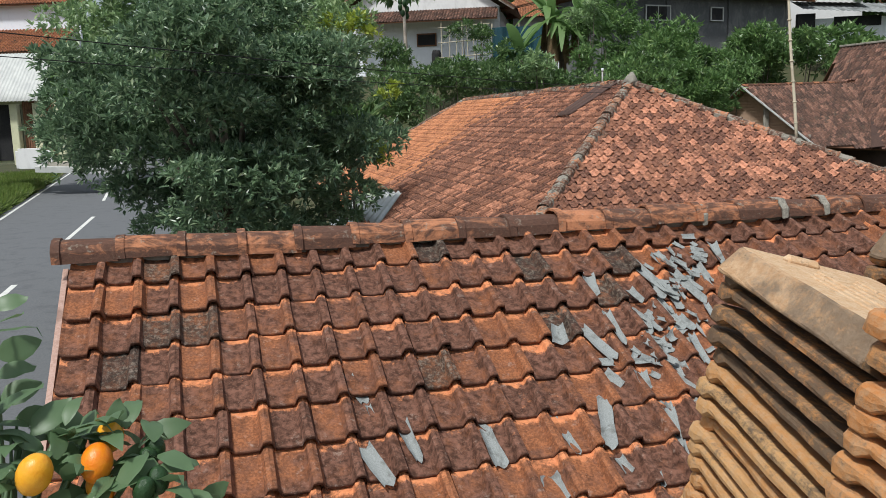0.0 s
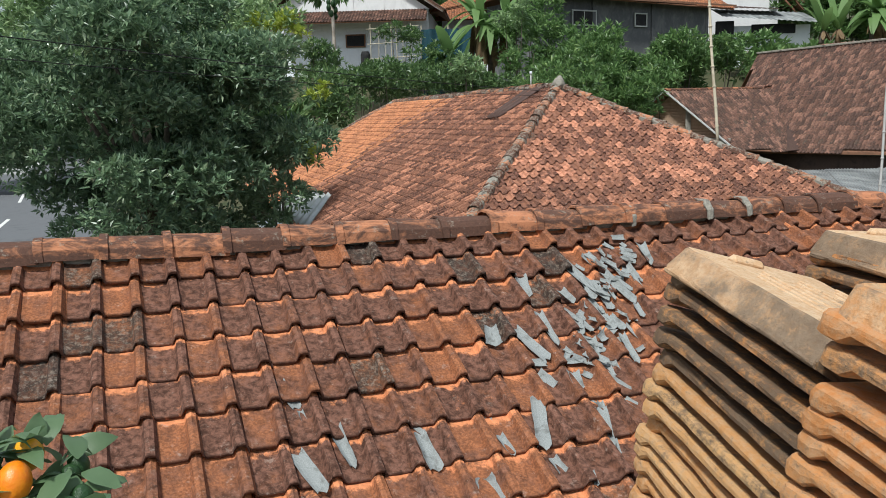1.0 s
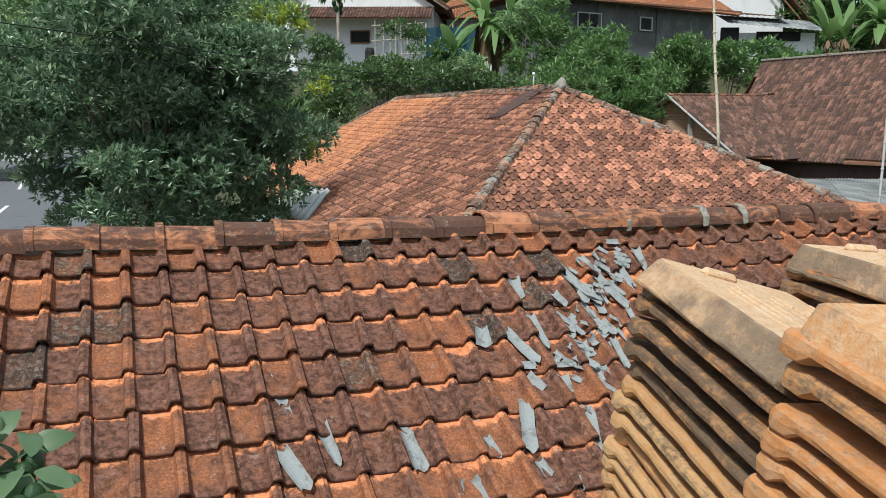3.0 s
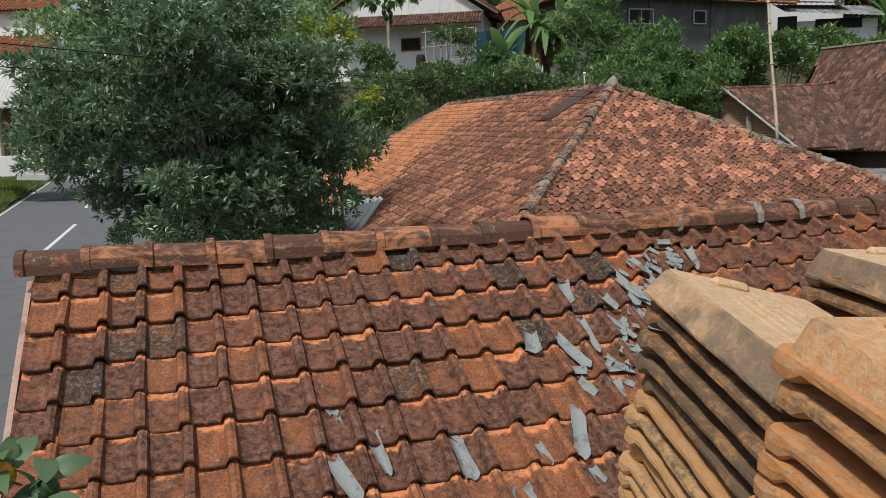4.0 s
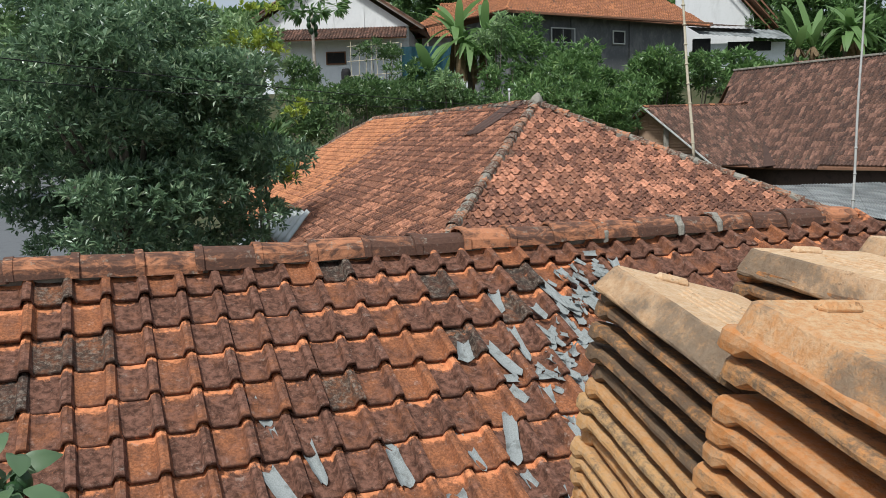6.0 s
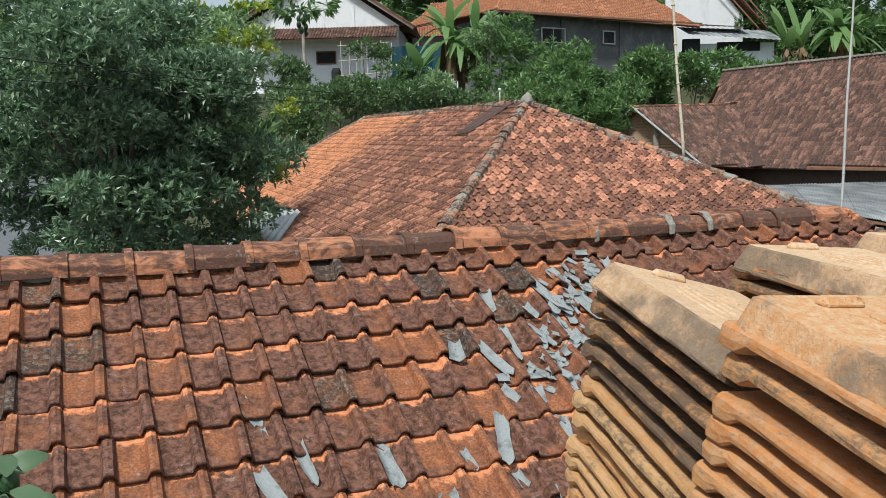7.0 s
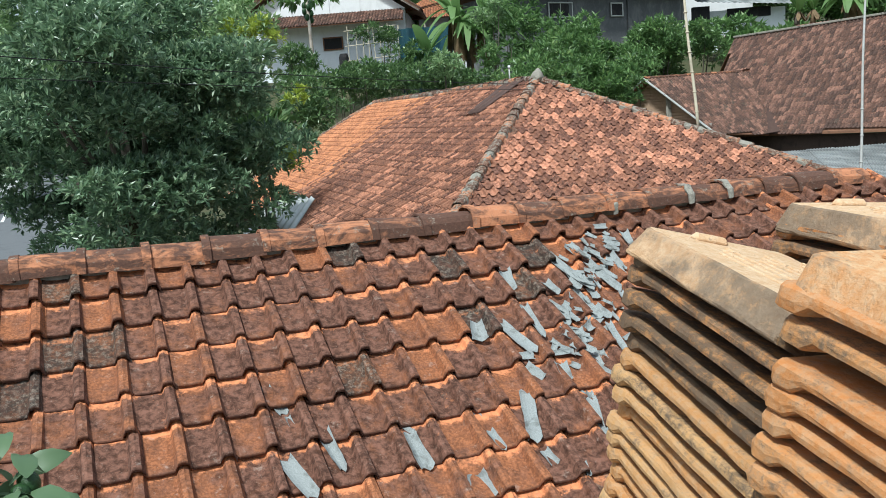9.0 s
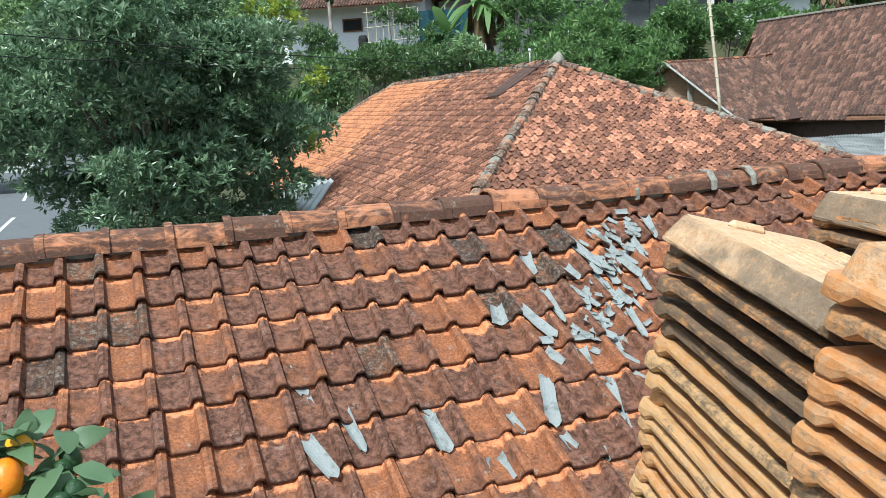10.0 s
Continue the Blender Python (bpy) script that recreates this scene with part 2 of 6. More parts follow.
# brown wood darkened to paint in the shade under the eave
mat_shaded_wood = speckled("shaded_wood", (0.06, 0.042, 0.034), (0.10, 0.068, 0.052), 6.0, (0.035, 0.03, 0.025), 0.6)
# near-black colour painting in the shade inside windows and doorways
mat_unlit = speckled("unlit_inside", (0.02, 0.02, 0.022), (0.03, 0.03, 0.032), 3.0)
mat_dry = speckled("dry_leaf", (0.13, 0.085, 0.045), (0.24, 0.17, 0.095), 5.0, (0.06, 0.04, 0.025), 0.6)
mat_bamboo = speckled("bamboo", (0.52, 0.46, 0.34), (0.62, 0.56, 0.43), 8.0, (0.3, 0.25, 0.17), 0.5)
mat_pipe = speckled("galvanised_pipe", (0.42, 0.42, 0.40), (0.52, 0.51, 0.49), 8.0, (0.25, 0.2, 0.16), 0.4, 0.5)
mat_zinc = sheet_material("zinc_sheet", (0.11, 0.12, 0.12), (0.33, 0.345, 0.34), 0.35)
mat_rust = speckled("rusty_sheet", (0.06, 0.036, 0.03), (0.11, 0.066, 0.052), 6.0, (0.05, 0.035, 0.03), 0.6)
mat_fibre = sheet_material("fibre_sheet", (0.46, 0.47, 0.45), (0.56, 0.57, 0.54), 0.1)
mat_bark = speckled("bark", (0.10, 0.085, 0.065), (0.16, 0.14, 0.11), 9.0, (0.05, 0.045, 0.035), 0.6)
mat_cable = speckled("black_cable", (0.015, 0.015, 0.016), (0.022, 0.022, 0.023), 9.0)
mat_leaf = leaf_material("glossy_leaf", (0.085, 0.150, 0.092), (0.230, 0.340, 0.190), (0.48, 0.58, 0.36), 0.33)
mat_leaf_pale = leaf_material("pale_leaf", (0.18, 0.28, 0.14), (0.33, 0.46, 0.22), (0.48, 0.58, 0.31))
mat_shoot = leaf_material("young_leaf", (0.34, 0.42, 0.06), (0.42, 0.50, 0.09), (0.48, 0.54, 0.14))
mat_bush = leaf_material("bush_leaf", (0.075, 0.15, 0.05), (0.185, 0.31, 0.105), (0.33, 0.45, 0.16))
mat_undergrowth = leaf_material("undergrowth_leaf", (0.055, 0.11, 0.042), (0.15, 0.25, 0.09), (0.34, 0.45, 0.18))
mat_banana = leaf_material("banana_leaf", (0.10, 0.19, 0.065), (0.20, 0.33, 0.11), (0.36, 0.46, 0.17), 0.5, 0.45)
mat_citrus = leaf_material("citrus_leaf", (0.06, 0.125, 0.05), (0.14, 0.225, 0.11), (0.27, 0.36, 0.20), 0.45)
mat_grass = leaf_material("grass_blade", (0.13, 0.21, 0.045), (0.21, 0.29, 0.07), (0.34, 0.36, 0.14))
mat_orange = speckled("ripe_rind", (0.80, 0.19, 0.006), (0.85, 0.27, 0.01), 20.0, (0.8, 0.45, 0.03), 0.6, 0.35, 0.15, None, 0.5)
mat_yellow = speckled("yellow_rind", (0.80, 0.34, 0.014), (0.84, 0.41, 0.025), 20.0, (0.75, 0.42, 0.03), 0.5, 0.35, 0.15, None, 0.5)
mat_green_fruit = speckled("green_rind", (0.02, 0.05, 0.018), (0.03, 0.07, 0.025), 20.0, (0.05, 0.09, 0.03), 0.5, 0.35)
mat_blue = speckled("blue_tarp", (0.014, 0.05, 0.065), (0.025, 0.085, 0.11), 1.5, (0.02, 0.05, 0.07), 0.7, 0.6)
mat_hill = speckled("far_forest", (0.03, 0.055, 0.02), (0.06, 0.1, 0.035), 0.4, (0.02, 0.035, 0.015), 0.7)


# ---- building helpers ----
def mesh_of(name, verts, faces, material, smooth=False, uvs=None):
    me = bpy.data.meshes.new(name)
    me.from_pydata([tuple(v) for v in verts], [], [tuple(f) for f in faces])
    if uvs is not None:
        layer = me.uv_layers.new(name="UVMap")
        idx = np.empty(len(me.loops), dtype=np.int32)
        me.loops.foreach_get("vertex_index", idx)
        layer.data.foreach_set("uv", np.asarray(uvs, dtype=np.float32)[idx].ravel())
    if material:
        me.materials.append(material)
    if smooth:
        me.polygons.foreach_set("use_smooth", [True] * len(me.polygons))
    me.update()
    return me


def child(name, me, parent=None, m=None, label=""):
    ob = new(name, me)
    if m is not None:
        ob.matrix_world = m
    if parent is not None:
        ob.parent = parent
        ob.matrix_parent_inverse = parent.matrix_world.inverted() if parent.parent is None else (parent.parent.matrix_world @ parent.matrix_basis).inverted()
    return tagged(ob, label)


def part(name, bm, material, parent=None, label="", smooth=False):
    """Links a bmesh in world places as one mesh object, under a thing or a part."""
    me = bpy.data.meshes.new(name)
    bm.to_mesh(me)
    bm.free()
    me.materials.append(material)
    if smooth:
        me.polygons.foreach_set("use_smooth", [True] * len(me.polygons))
    ob = new(name, me)
    if parent is not None:
        ob.parent = parent
        ob.matrix_parent_inverse = parent.matrix_world.inverted()
    return tagged(ob, label)


def empty(name, place, label, category, group="", kind=""):
    ob = new(name)
    ob.empty_display_size = 0.2
    ob.matrix_world = Matrix.Translation(place) if not isinstance(place, Matrix) else place
    bpy.context.view_layer.update()
    return tagged(ob, label, category, group, kind)


def box(bm, centre, size, m=None, bevel=0.0):
    """A box, placed by m if given, its edges bevelled."""
    made = bmesh.ops.create_cube(bm, size=1.0)["verts"]
    t = Matrix.Translation(centre) @ Matrix.Diagonal((*size, 1))
    bmesh.ops.transform(bm, matrix=(m @ t) if m else t, verts=made)
    if bevel:
        edges = {e for v in made for e in v.link_edges}
        bmesh.ops.bevel(bm, geom=list(edges), offset=bevel, segments=1, affect="EDGES")
    return bm


def boxed(centre, size, m=None, bevel=0.0):
    return box(bmesh.new(), centre, size, m, bevel)


def tube(points, radii, sides=8, cap=True):
    """Verts and faces of a tube along points."""
    verts, faces = [], []
    pts = [Vector(p) for p in points]
    side = None
    for i, p in enumerate(pts):
        d = (pts[min(i + 1, len(pts) - 1)] - pts[max(i - 1, 0)]).normalized()
        if side is None:
            side = d.orthogonal().normalized()
        side = (side - d * side.dot(d)).normalized()
        other = d.cross(side)
        r = radii[i] if hasattr(radii, "__len__") else radii
        for k in range(sides):
            a = 2 * math.pi * k / sides
            verts.append(p + (side * math.cos(a) + other * math.sin(a)) * r)
    for i in range(len(pts) - 1):
        for k in range(sides):
            k2 = (k + 1) % sides
            faces.append((i * sides + k, i * sides + k2, (i + 1) * sides + k2, (i + 1) * sides + k))
    if cap:
        faces.append(tuple(range(sides))[::-1])
        faces.append(tuple(range((len(pts) - 1) * sides, len(pts) * sides)))
    return verts, faces


def slab_mesh(corners, thick, down):
    """Verts and faces of a flat polygon with thickness."""
    a = [Vector(c) for c in corners]
    b = [v + Vector(down) * thick for v in a]
    n = len(a)
    faces = [tuple(range(n)), tuple(range(2 * n - 1, n - 1, -1))]
    faces += [(i, i + n, (i + 1) % n + n, (i + 1) % n) for i in range(n)]
    return a + b, faces


# ---- roof tiles ----
PITCH, ROW = 0.2, 0.2587
TILE_X = [-0.172, -0.152, -0.100, -0.052, -0.039, -0.031, -0.021, 0.0, 0.021, 0.031, 0.039, 0.044]


def tile_shape(detail=True, length=0.315, lift=0.030):
    """A pan tile with one roll at its right side; tail at y = 0, head at y = length, z off the roof."""
    xs = TILE_X if detail else [-0.165, -0.045, -0.022, 0.022, 0.045]
    steps = [0.0, 0.012, 0.5, 1.0] if detail else [0.0, 1.0]
    verts, uvs = [], []
    for layer in (0, 1):
        for t in steps:
            y = t * length
            tilt = lift * (1 - t)
            for x in xs:
                roll = min(1.0, max(0.0, (0.040 - 0.006 * t - abs(x)) / 0.019))
                roll = roll * roll * (3 - 2 * roll)
                h = (0.055 + 0.006 * (1 - min(1.0, abs(x) / 0.02))) * roll * (1.0 - 0.25 * t)
                h += 0.009 * max(0.0, (-0.140 - x) / 0.032) + 0.003 * ((x + 0.1) / 0.06) ** 2 * (x < -0.04)
                z = tilt + h - (0.005 if t == 0.0 and detail else 0)
                yy = y + (0.012 if (x < -0.16 and t < 0.02) else 0.0) - 0.004 * roll * (t < 0.02)
                if layer:
                    z -= 0.013
                verts.append((x, yy, z))
                uvs.append(((x + 0.172) / 0.218, t))
    n, rows = len(xs), len(steps)
    faces = []
    for j in range(rows - 1):
        for i in range(n - 1):
            k = j * n + i
            faces.append((k, k + 1, k + n + 1, k + n))
    o = rows * n
    for i in range(n - 1):
        faces.append((i + 1, i, i + o, i + o + 1))
    for j in range(rows - 1):
        k = j * n
        faces.append((k, k + n, k + n + o, k + o))
        k = j * n + n - 1
        faces.append((k + n, k, k + o, k + n + o))
    return np.array(verts), faces, np.array(uvs)


TILE = tile_shape(True)
TILE_LOW = tile_shape(False)


def wave_tile():
    """The smaller tile of the hipped roof: a rounded S with a low tail, in few faces."""
    xs = [-0.168, -0.125, -0.075, -0.045, -0.024, 0.0, 0.024, 0.045]
    zs = [0.014, 0.001, 0.001, 0.014, 0.060, 0.078, 0.060, 0.008]
    verts, uvs = [], []
    for down in (0.0, 0.014):
        for t in (0.0, 1.0):
            for x, z in zip(xs, zs):
                verts.append((x, t * 0.315, 0.024 * (1 - t) + z * (1 - 0.2 * t) - down))
                uvs.append(((x + 0.172) / 0.218, t))
    n = len(xs)
    faces = [(i, i + 1, i + 1 + n, i + n) for i in range(n - 1)]
    faces += [(i + 1, i, i + 2 * n, i + 1 + 2 * n) for i in range(n - 1)]
    faces += [(0, n, 3 * n, 2 * n), (2 * n - 1, n - 1, 3 * n - 1, 4 * n - 1)]
    return np.array(verts), faces, np.array(uvs)


TILE_WAVE = wave_tile()


def joined_tiles(name, mats, shape, material):
    """Many tiles in one mesh, one at each matrix."""
    base, faces, uvs = shape
    n = len(base)
    hom = np.c_[base, np.ones(n)]
    verts = np.concatenate([hom @ np.array(m)[:3].T for m in mats])
    fs = [tuple(i + k * n for i in f) for k in range(len(mats)) for f in faces]
    return mesh_of(name, verts, fs, material, uvs=np.tile(uvs, (len(mats), 1)))


def face_frame(origin, along, normal):
    """A frame on a roof: x along the eave, y up the slope, z out of it."""
    z = Vector(normal).normalized()
    x = Vector(along)
    x = (x - z * x.dot(z)).normalized()
    y = z.cross(x)
    return Matrix.Translation(origin) @ Matrix((x, y, z)).transposed().to_4x4()


def wobble(rng, m, slide=0.005, turn=0.9):
    return m @ pose(rng.uniform(-slide, slide), rng.uniform(-slide * 1.5, slide * 1.5), rng.uniform(0, slide),
                    rng.uniform(-turn, turn) * 0.6, rng.uniform(-turn, turn), rng.uniform(-turn, turn))


def inside(p, poly):
    hit = False
    for i in range(len(poly)):
        (x1, y1), (x2, y2) = poly[i], poly[i - 1]
        if (y1 > p[1]) != (y2 > p[1]) and p[0] < (x2 - x1) * (p[1] - y1) / (y2 - y1) + x1:
            hit = not hit
    return hit


def tiled_polygon(frame_m, corners, rng, pitch=PITCH, row=ROW, reach=0.45):
    """The tile poses that cover a flat roof polygon, whose corners are in the world."""
    inv = frame_m.inverted()
    poly = [tuple((inv @ Vector(c))[:2]) for c in corners]
    xs, ys = [p[0] for p in poly], [p[1] for p in poly]
    k = pitch / PITCH
    out = []
    j = 0
    while min(ys) + j * row < max(ys):
        y = min(ys) + j * row
        for i in range(int((max(xs) - min(xs)) / pitch) + 2):
            x = min(xs) + i * pitch
            if inside((x - 0.06 * k, y + row * reach), poly):
                m = frame_m @ Matrix.Translation((x, y, 0)) @ Matrix.Diagonal((k, row / ROW, k, 1))
                out.append(wobble(rng, m))
        j += 1
    return out


def cap_mesh(length, width, height, material, sides=6, flare=0.008):
    """A ridge tile: a half round cap with thickness and a rim at one end; runs along +x from 0."""
    verts, faces = [], []
    stations = [(0.0, flare), (0.045, flare), (0.05, 0.0), (length, -0.004)]
    for layer in (0, 1):
        for x, f in stations:
            for k in range(sides + 1):
                a = math.pi * k / sides
                c, s = math.cos(a), math.sin(a)
                w, h = width / 2 + f, height + f
                if layer:
                    w, h = w - 0.014, h - 0.014
                c = math.copysign(abs(c) ** 0.8, c)
                verts.append((x, -c * w, s ** 0.8 * h if s > 1e-6 else 0.0))
    n, rows = sides + 1, len(stations)
    o = n * rows
    for j in range(rows - 1):
        for k in range(sides):
            q = j * n + k
            faces.append((q, q + n, q + n + 1, q + 1))
    for k in range(sides):
        faces.append((k, k + 1, k + o + 1, k + o))
        q = (rows - 1) * n + k
        faces.append((q + 1, q, q + o, q + o + 1))
    for j in range(rows - 1):
        q = j * n
        faces.append((q, q + o, q + n + o, q + n))
        q = j * n + sides
        faces.append((q, q + n, q + n + o, q + o))
    return mesh_of("ridge_tile", verts, faces, material)


def uneven(me, amount, scale):
    """Hand-made unevenness."""
    for w in me.vertices:
        w.co += noise.noise_vector(w.co * scale) * amount
    return me


def cap_run(start, end, parent, me, step, rng, roll=1.2, seat=0.0):
    """Ridge tiles laid from start to end."""
    a, b = Vector(start), Vector(end)
    d = (b - a).normalized()
    side = Vector((0, 0, 1)).cross(d).normalized()
    up = d.cross(side)
    base = Matrix((d, side, up)).transposed().to_4x4()
    for i in range(int((b - a).length / step + 0.5)):
        m = Matrix.Translation(a + d * step * i + up * seat) @ base @ pose(0, rng.uniform(-0.008, 0.008), rng.uniform(-0.005, 0.005) * roll, rng.uniform(-2, 2) * roll, rng.uniform(-0.8, 0.8) * roll + 1.2, rng.uniform(-1.2, 1.2) * roll)
        child("ridge_tile", rng.choice(me) if isinstance(me, list) else me, parent, m)


# ---- ground, road ----
SPREAD = 1.65


def ground_height(x, y):
    """Low ground by the houses, level by the road, a hillside beyond."""
    u, v = (x - 0.85) / SPREAD + 0.85, (y + 5.27) / SPREAD - 5.27
    hill = min(1.0, max(0.0, (v + 0.35 * u - 21.0) / 13.0))
    hill = hill * hill * (3 - 2 * hill)
    low = 1.0 + 1.15 * min(1.0, max(0.0, (1.5 - x) / 2.5))
    far = max(0.0, math.hypot(u, v) - 45.0) * 0.16 * SPREAD
    road = min(1.0, max(0.0, (u + 0.5) / 7.0))
    left = min(1.0, max(0.0, (-12.0 - x) / 25.0))
    return low + road * hill * 7.6 + min(far, 26.0) * max(road, left * 0.7)


def road_centre(y):
    return -3.65 - 0.062 * max(0.0, y - 32.0)


def build_ground():
    xs = np.r_[np.linspace(-900, -60, 8), np.linspace(-50, 90, 95), np.linspace(100, 900, 8)]
    ys = np.r_[np.linspace(-900, -40, 8), np.linspace(-30, 120, 90), np.linspace(130, 900, 8)]
    verts = [(x, y, ground_height(x, y) + 0.05 * noise.noise((x * 0.4, y * 0.4, 0))) for y in ys for x in xs]
    n = len(xs)
    faces = [(j * n + i, j * n + i + 1, (j + 1) * n + i + 1, (j + 1) * n + i) for j in range(len(ys) - 1) for i in range(n - 1)]
    tagged(new("ground", mesh_of("ground", verts, faces, mat_ground, True)), "soil and low grass between village houses", "ground", kind="structure")


ROAD_Z = 2.2


def strip(offset_a, offset_b, z, y0, y1, step=2.0):
    verts, faces = [], []
    count = int((y1 - y0) / step)
    for i in range(count + 1):
        y = y0 + (y1 - y0) * i / count
        c = road_centre(y)
        for o, dz in ((offset_a, -0.12), (offset_a, 0), (offset_b, 0), (offset_b, -0.12)):
            verts.append((c + o, y, z + dz))
        if i:
            k = 4 * i
            faces += [(k - 4 + j, k - 3 + j, k + 1 + j, k + j) for j in range(3)]
    return verts, faces


def build_road():
    v, f = strip(-3.85, 3.85, ROAD_Z, -40, 140)
    tagged(new("road", mesh_of("road", v, f, mat_asphalt)), "grey asphalt village road with worn white lines", "road", kind="structure")
    v, f = strip(-3.65, -3.52, ROAD_Z + 0.006, -40, 140)
    tagged(new("edge_line", mesh_of("edge_line", v, f, mat_paint)), "continuous worn white edge line on the asphalt", "road marking", kind="structure")
    for i, y in enumerate((-22.4, -6.4, 8.6, 23.6, 38.6, 53.6)):
        v, f = strip(-0.07, 0.07, ROAD_Z + 0.006, y, y + 7.5, 1.0)
        tagged(new("centre_line", mesh_of("centre_line", v, f, mat_paint)), "worn white dash in the middle of the road", "road marking", "dashes on the road", "structure")


build_ground()
build_road()

# ---- the near house ----
RIDGE_Z = 5.0
SLOPE = radians(30)
near_house = empty("house", (3.2, 0, 1.0), "low house with a weathered orange clay tile gable roof", "house")
roof_frame = face_frame((0, 0, RIDGE_Z), (1, 0, 0), (0, -math.sin(SLOPE), math.cos(SLOPE)))
back_frame = face_frame((6.68, 0, RIDGE_Z), (-1, 0, 0), (0, math.sin(SLOPE), math.cos(SLOPE)))
COLS, ROWS_NEAR, ROWS_ALL = 33, 9, 13
# tiles black with soot and lichen: column, row
SOOTY = {(3, 1), (3, 3), (4, 3), (2, 4), (11, 1), (10, 5), (14, 2), (16, 3), (17, 2), (14, 4)}


def build_near_house():
    rng = random.Random(3)
    width = COLS * PITCH
    depth = ROWS_ALL * ROW
    eave = -depth * math.cos(SLOPE), RIDGE_Z - depth * math.sin(SLOPE)
    # deck under the tiles
    for s in (1, -1):
        pts = [(0.02, 0, RIDGE_Z - 0.03), (width + 0.02, 0, RIDGE_Z - 0.03), (width + 0.02, eave[0] * s, eave[1] - 0.03), (0.02, eave[0] * s, eave[1] - 0.03)]
        v, f = slab_mesh(pts, 0.05, (0, 0, -1))
        child("roof_deck", mesh_of("roof_deck", v, f, mat_brown_wood), near_house)
    # walls
    for nm, c, sz in (("wall", (width / 2, eave[0] + 0.5, 2.1), (width - 0.6, 0.15, 2.4)), ("wall", (width / 2, -eave[0] - 0.5, 2.1), (width - 0.6, 0.15, 2.4))):
        part(nm, boxed(c, sz), mat_cream, near_house)
    for x in (0.35, width - 0.35):
        pts = [(x, eave[0] + 0.5, 0.9), (x, -eave[0] - 0.5, 0.9), (x, -eave[0] - 0.5, 3.4), (x, 0, RIDGE_Z - 0.12), (x, eave[0] + 0.5, 3.4)]
        v, f = slab_mesh(pts, 0.15, (1, 0, 0))
        child("gable_wall", mesh_of("gable_wall", v, f, mat_cream), near_house)
    # verge boards
    for x in (-0.02, width + 0.03):
        for s in (1, -1):
            v, f = slab_mesh([(x, 0, RIDGE_Z - 0.02), (x, eave[0] * s, eave[1] - 0.02), (x, eave[0] * s, eave[1] - 0.17), (x, 0, RIDGE_Z - 0.17)], 0.03, (1, 0, 0))
            child("verge_board", mesh_of("verge_board", v, f, mat_verge), near_house)
    me = mesh_of("roof_tile", TILE[0], TILE[1], mat_tile, uvs=TILE[2])
    under_cap = mesh_of("roof_tile", TILE[0], TILE[1], mat_tile, uvs=TILE[2] * (1.0, 1.45))
    sooty = mesh_of("roof_tile", TILE[0], TILE[1], mat_tile_sooty, uvs=TILE[2])
    rest = []
    for j in range(1, ROWS_ALL + 1):
        for i in range(1, COLS + 1):
            sag = 0.010 * math.sin(i * 0.45 + j) + 0.012 * math.sin(i * 0.21)
            m = wobble(rng, roof_frame @ Matrix.Translation((i * PITCH + 0.004 * math.sin(j * 1.3), -j * ROW, sag)), 0.006, 1.1)
            if j <= ROWS_NEAR:
                child("roof_tile", sooty if (i, j) in SOOTY else under_cap if j == 1 else me, near_house, m)
            else:
                rest.append(m)
    far = [back_frame @ Matrix.Translation((i * PITCH, -j * ROW, 0)) for j in range(1, ROWS_ALL + 1) for i in range(1, COLS + 1)]
    tagged(child("roof_tiles", joined_tiles("roof_tiles", rest + far, TILE_LOW, mat_tile_joined), near_house), kind="stuff")
    cap = [uneven(cap_mesh(0.372, 0.255, 0.118, mat_ridge, 7, 0.006 + 0.003 * k), 0.007, 9.0 + 2.3 * k) for k in range(5)]
    cap_run((-0.06, 0, RIDGE_Z + 0.026), (6.45, 0, RIDGE_Z - 0.008), near_house, cap, 0.342, rng, 2.0)
    joint = uneven(cap_mesh(0.055, 0.272, 0.132, mat_lime, 8, 0.004), 0.016, 23.0)
    for x in (4.06, 4.74, 5.08):
        child("lime_joint", joint, near_house, pose(x, 0, RIDGE_Z - 0.002, rng.uniform(-4, 4), rng.uniform(-4, 4), rng.uniform(-12, 12)))
    bed = bmesh.new()
    box(bed, (3.2, 0, RIDGE_Z + 0.005), (6.3, 0.11, 0.08), None, 0.02)
    part("ridge_mortar", bed, mat_mortar, near_house)


# ---- the hipped house ----
HIP_A, HIP_B = Vector((10.58, 13.28, 6.356)), Vector((10.41, 26.0, 6.255))
HIP_L, HIP_R = Vector((6.74, 9.07, 4.119)), Vector((14.58, 9.15, 4.157))


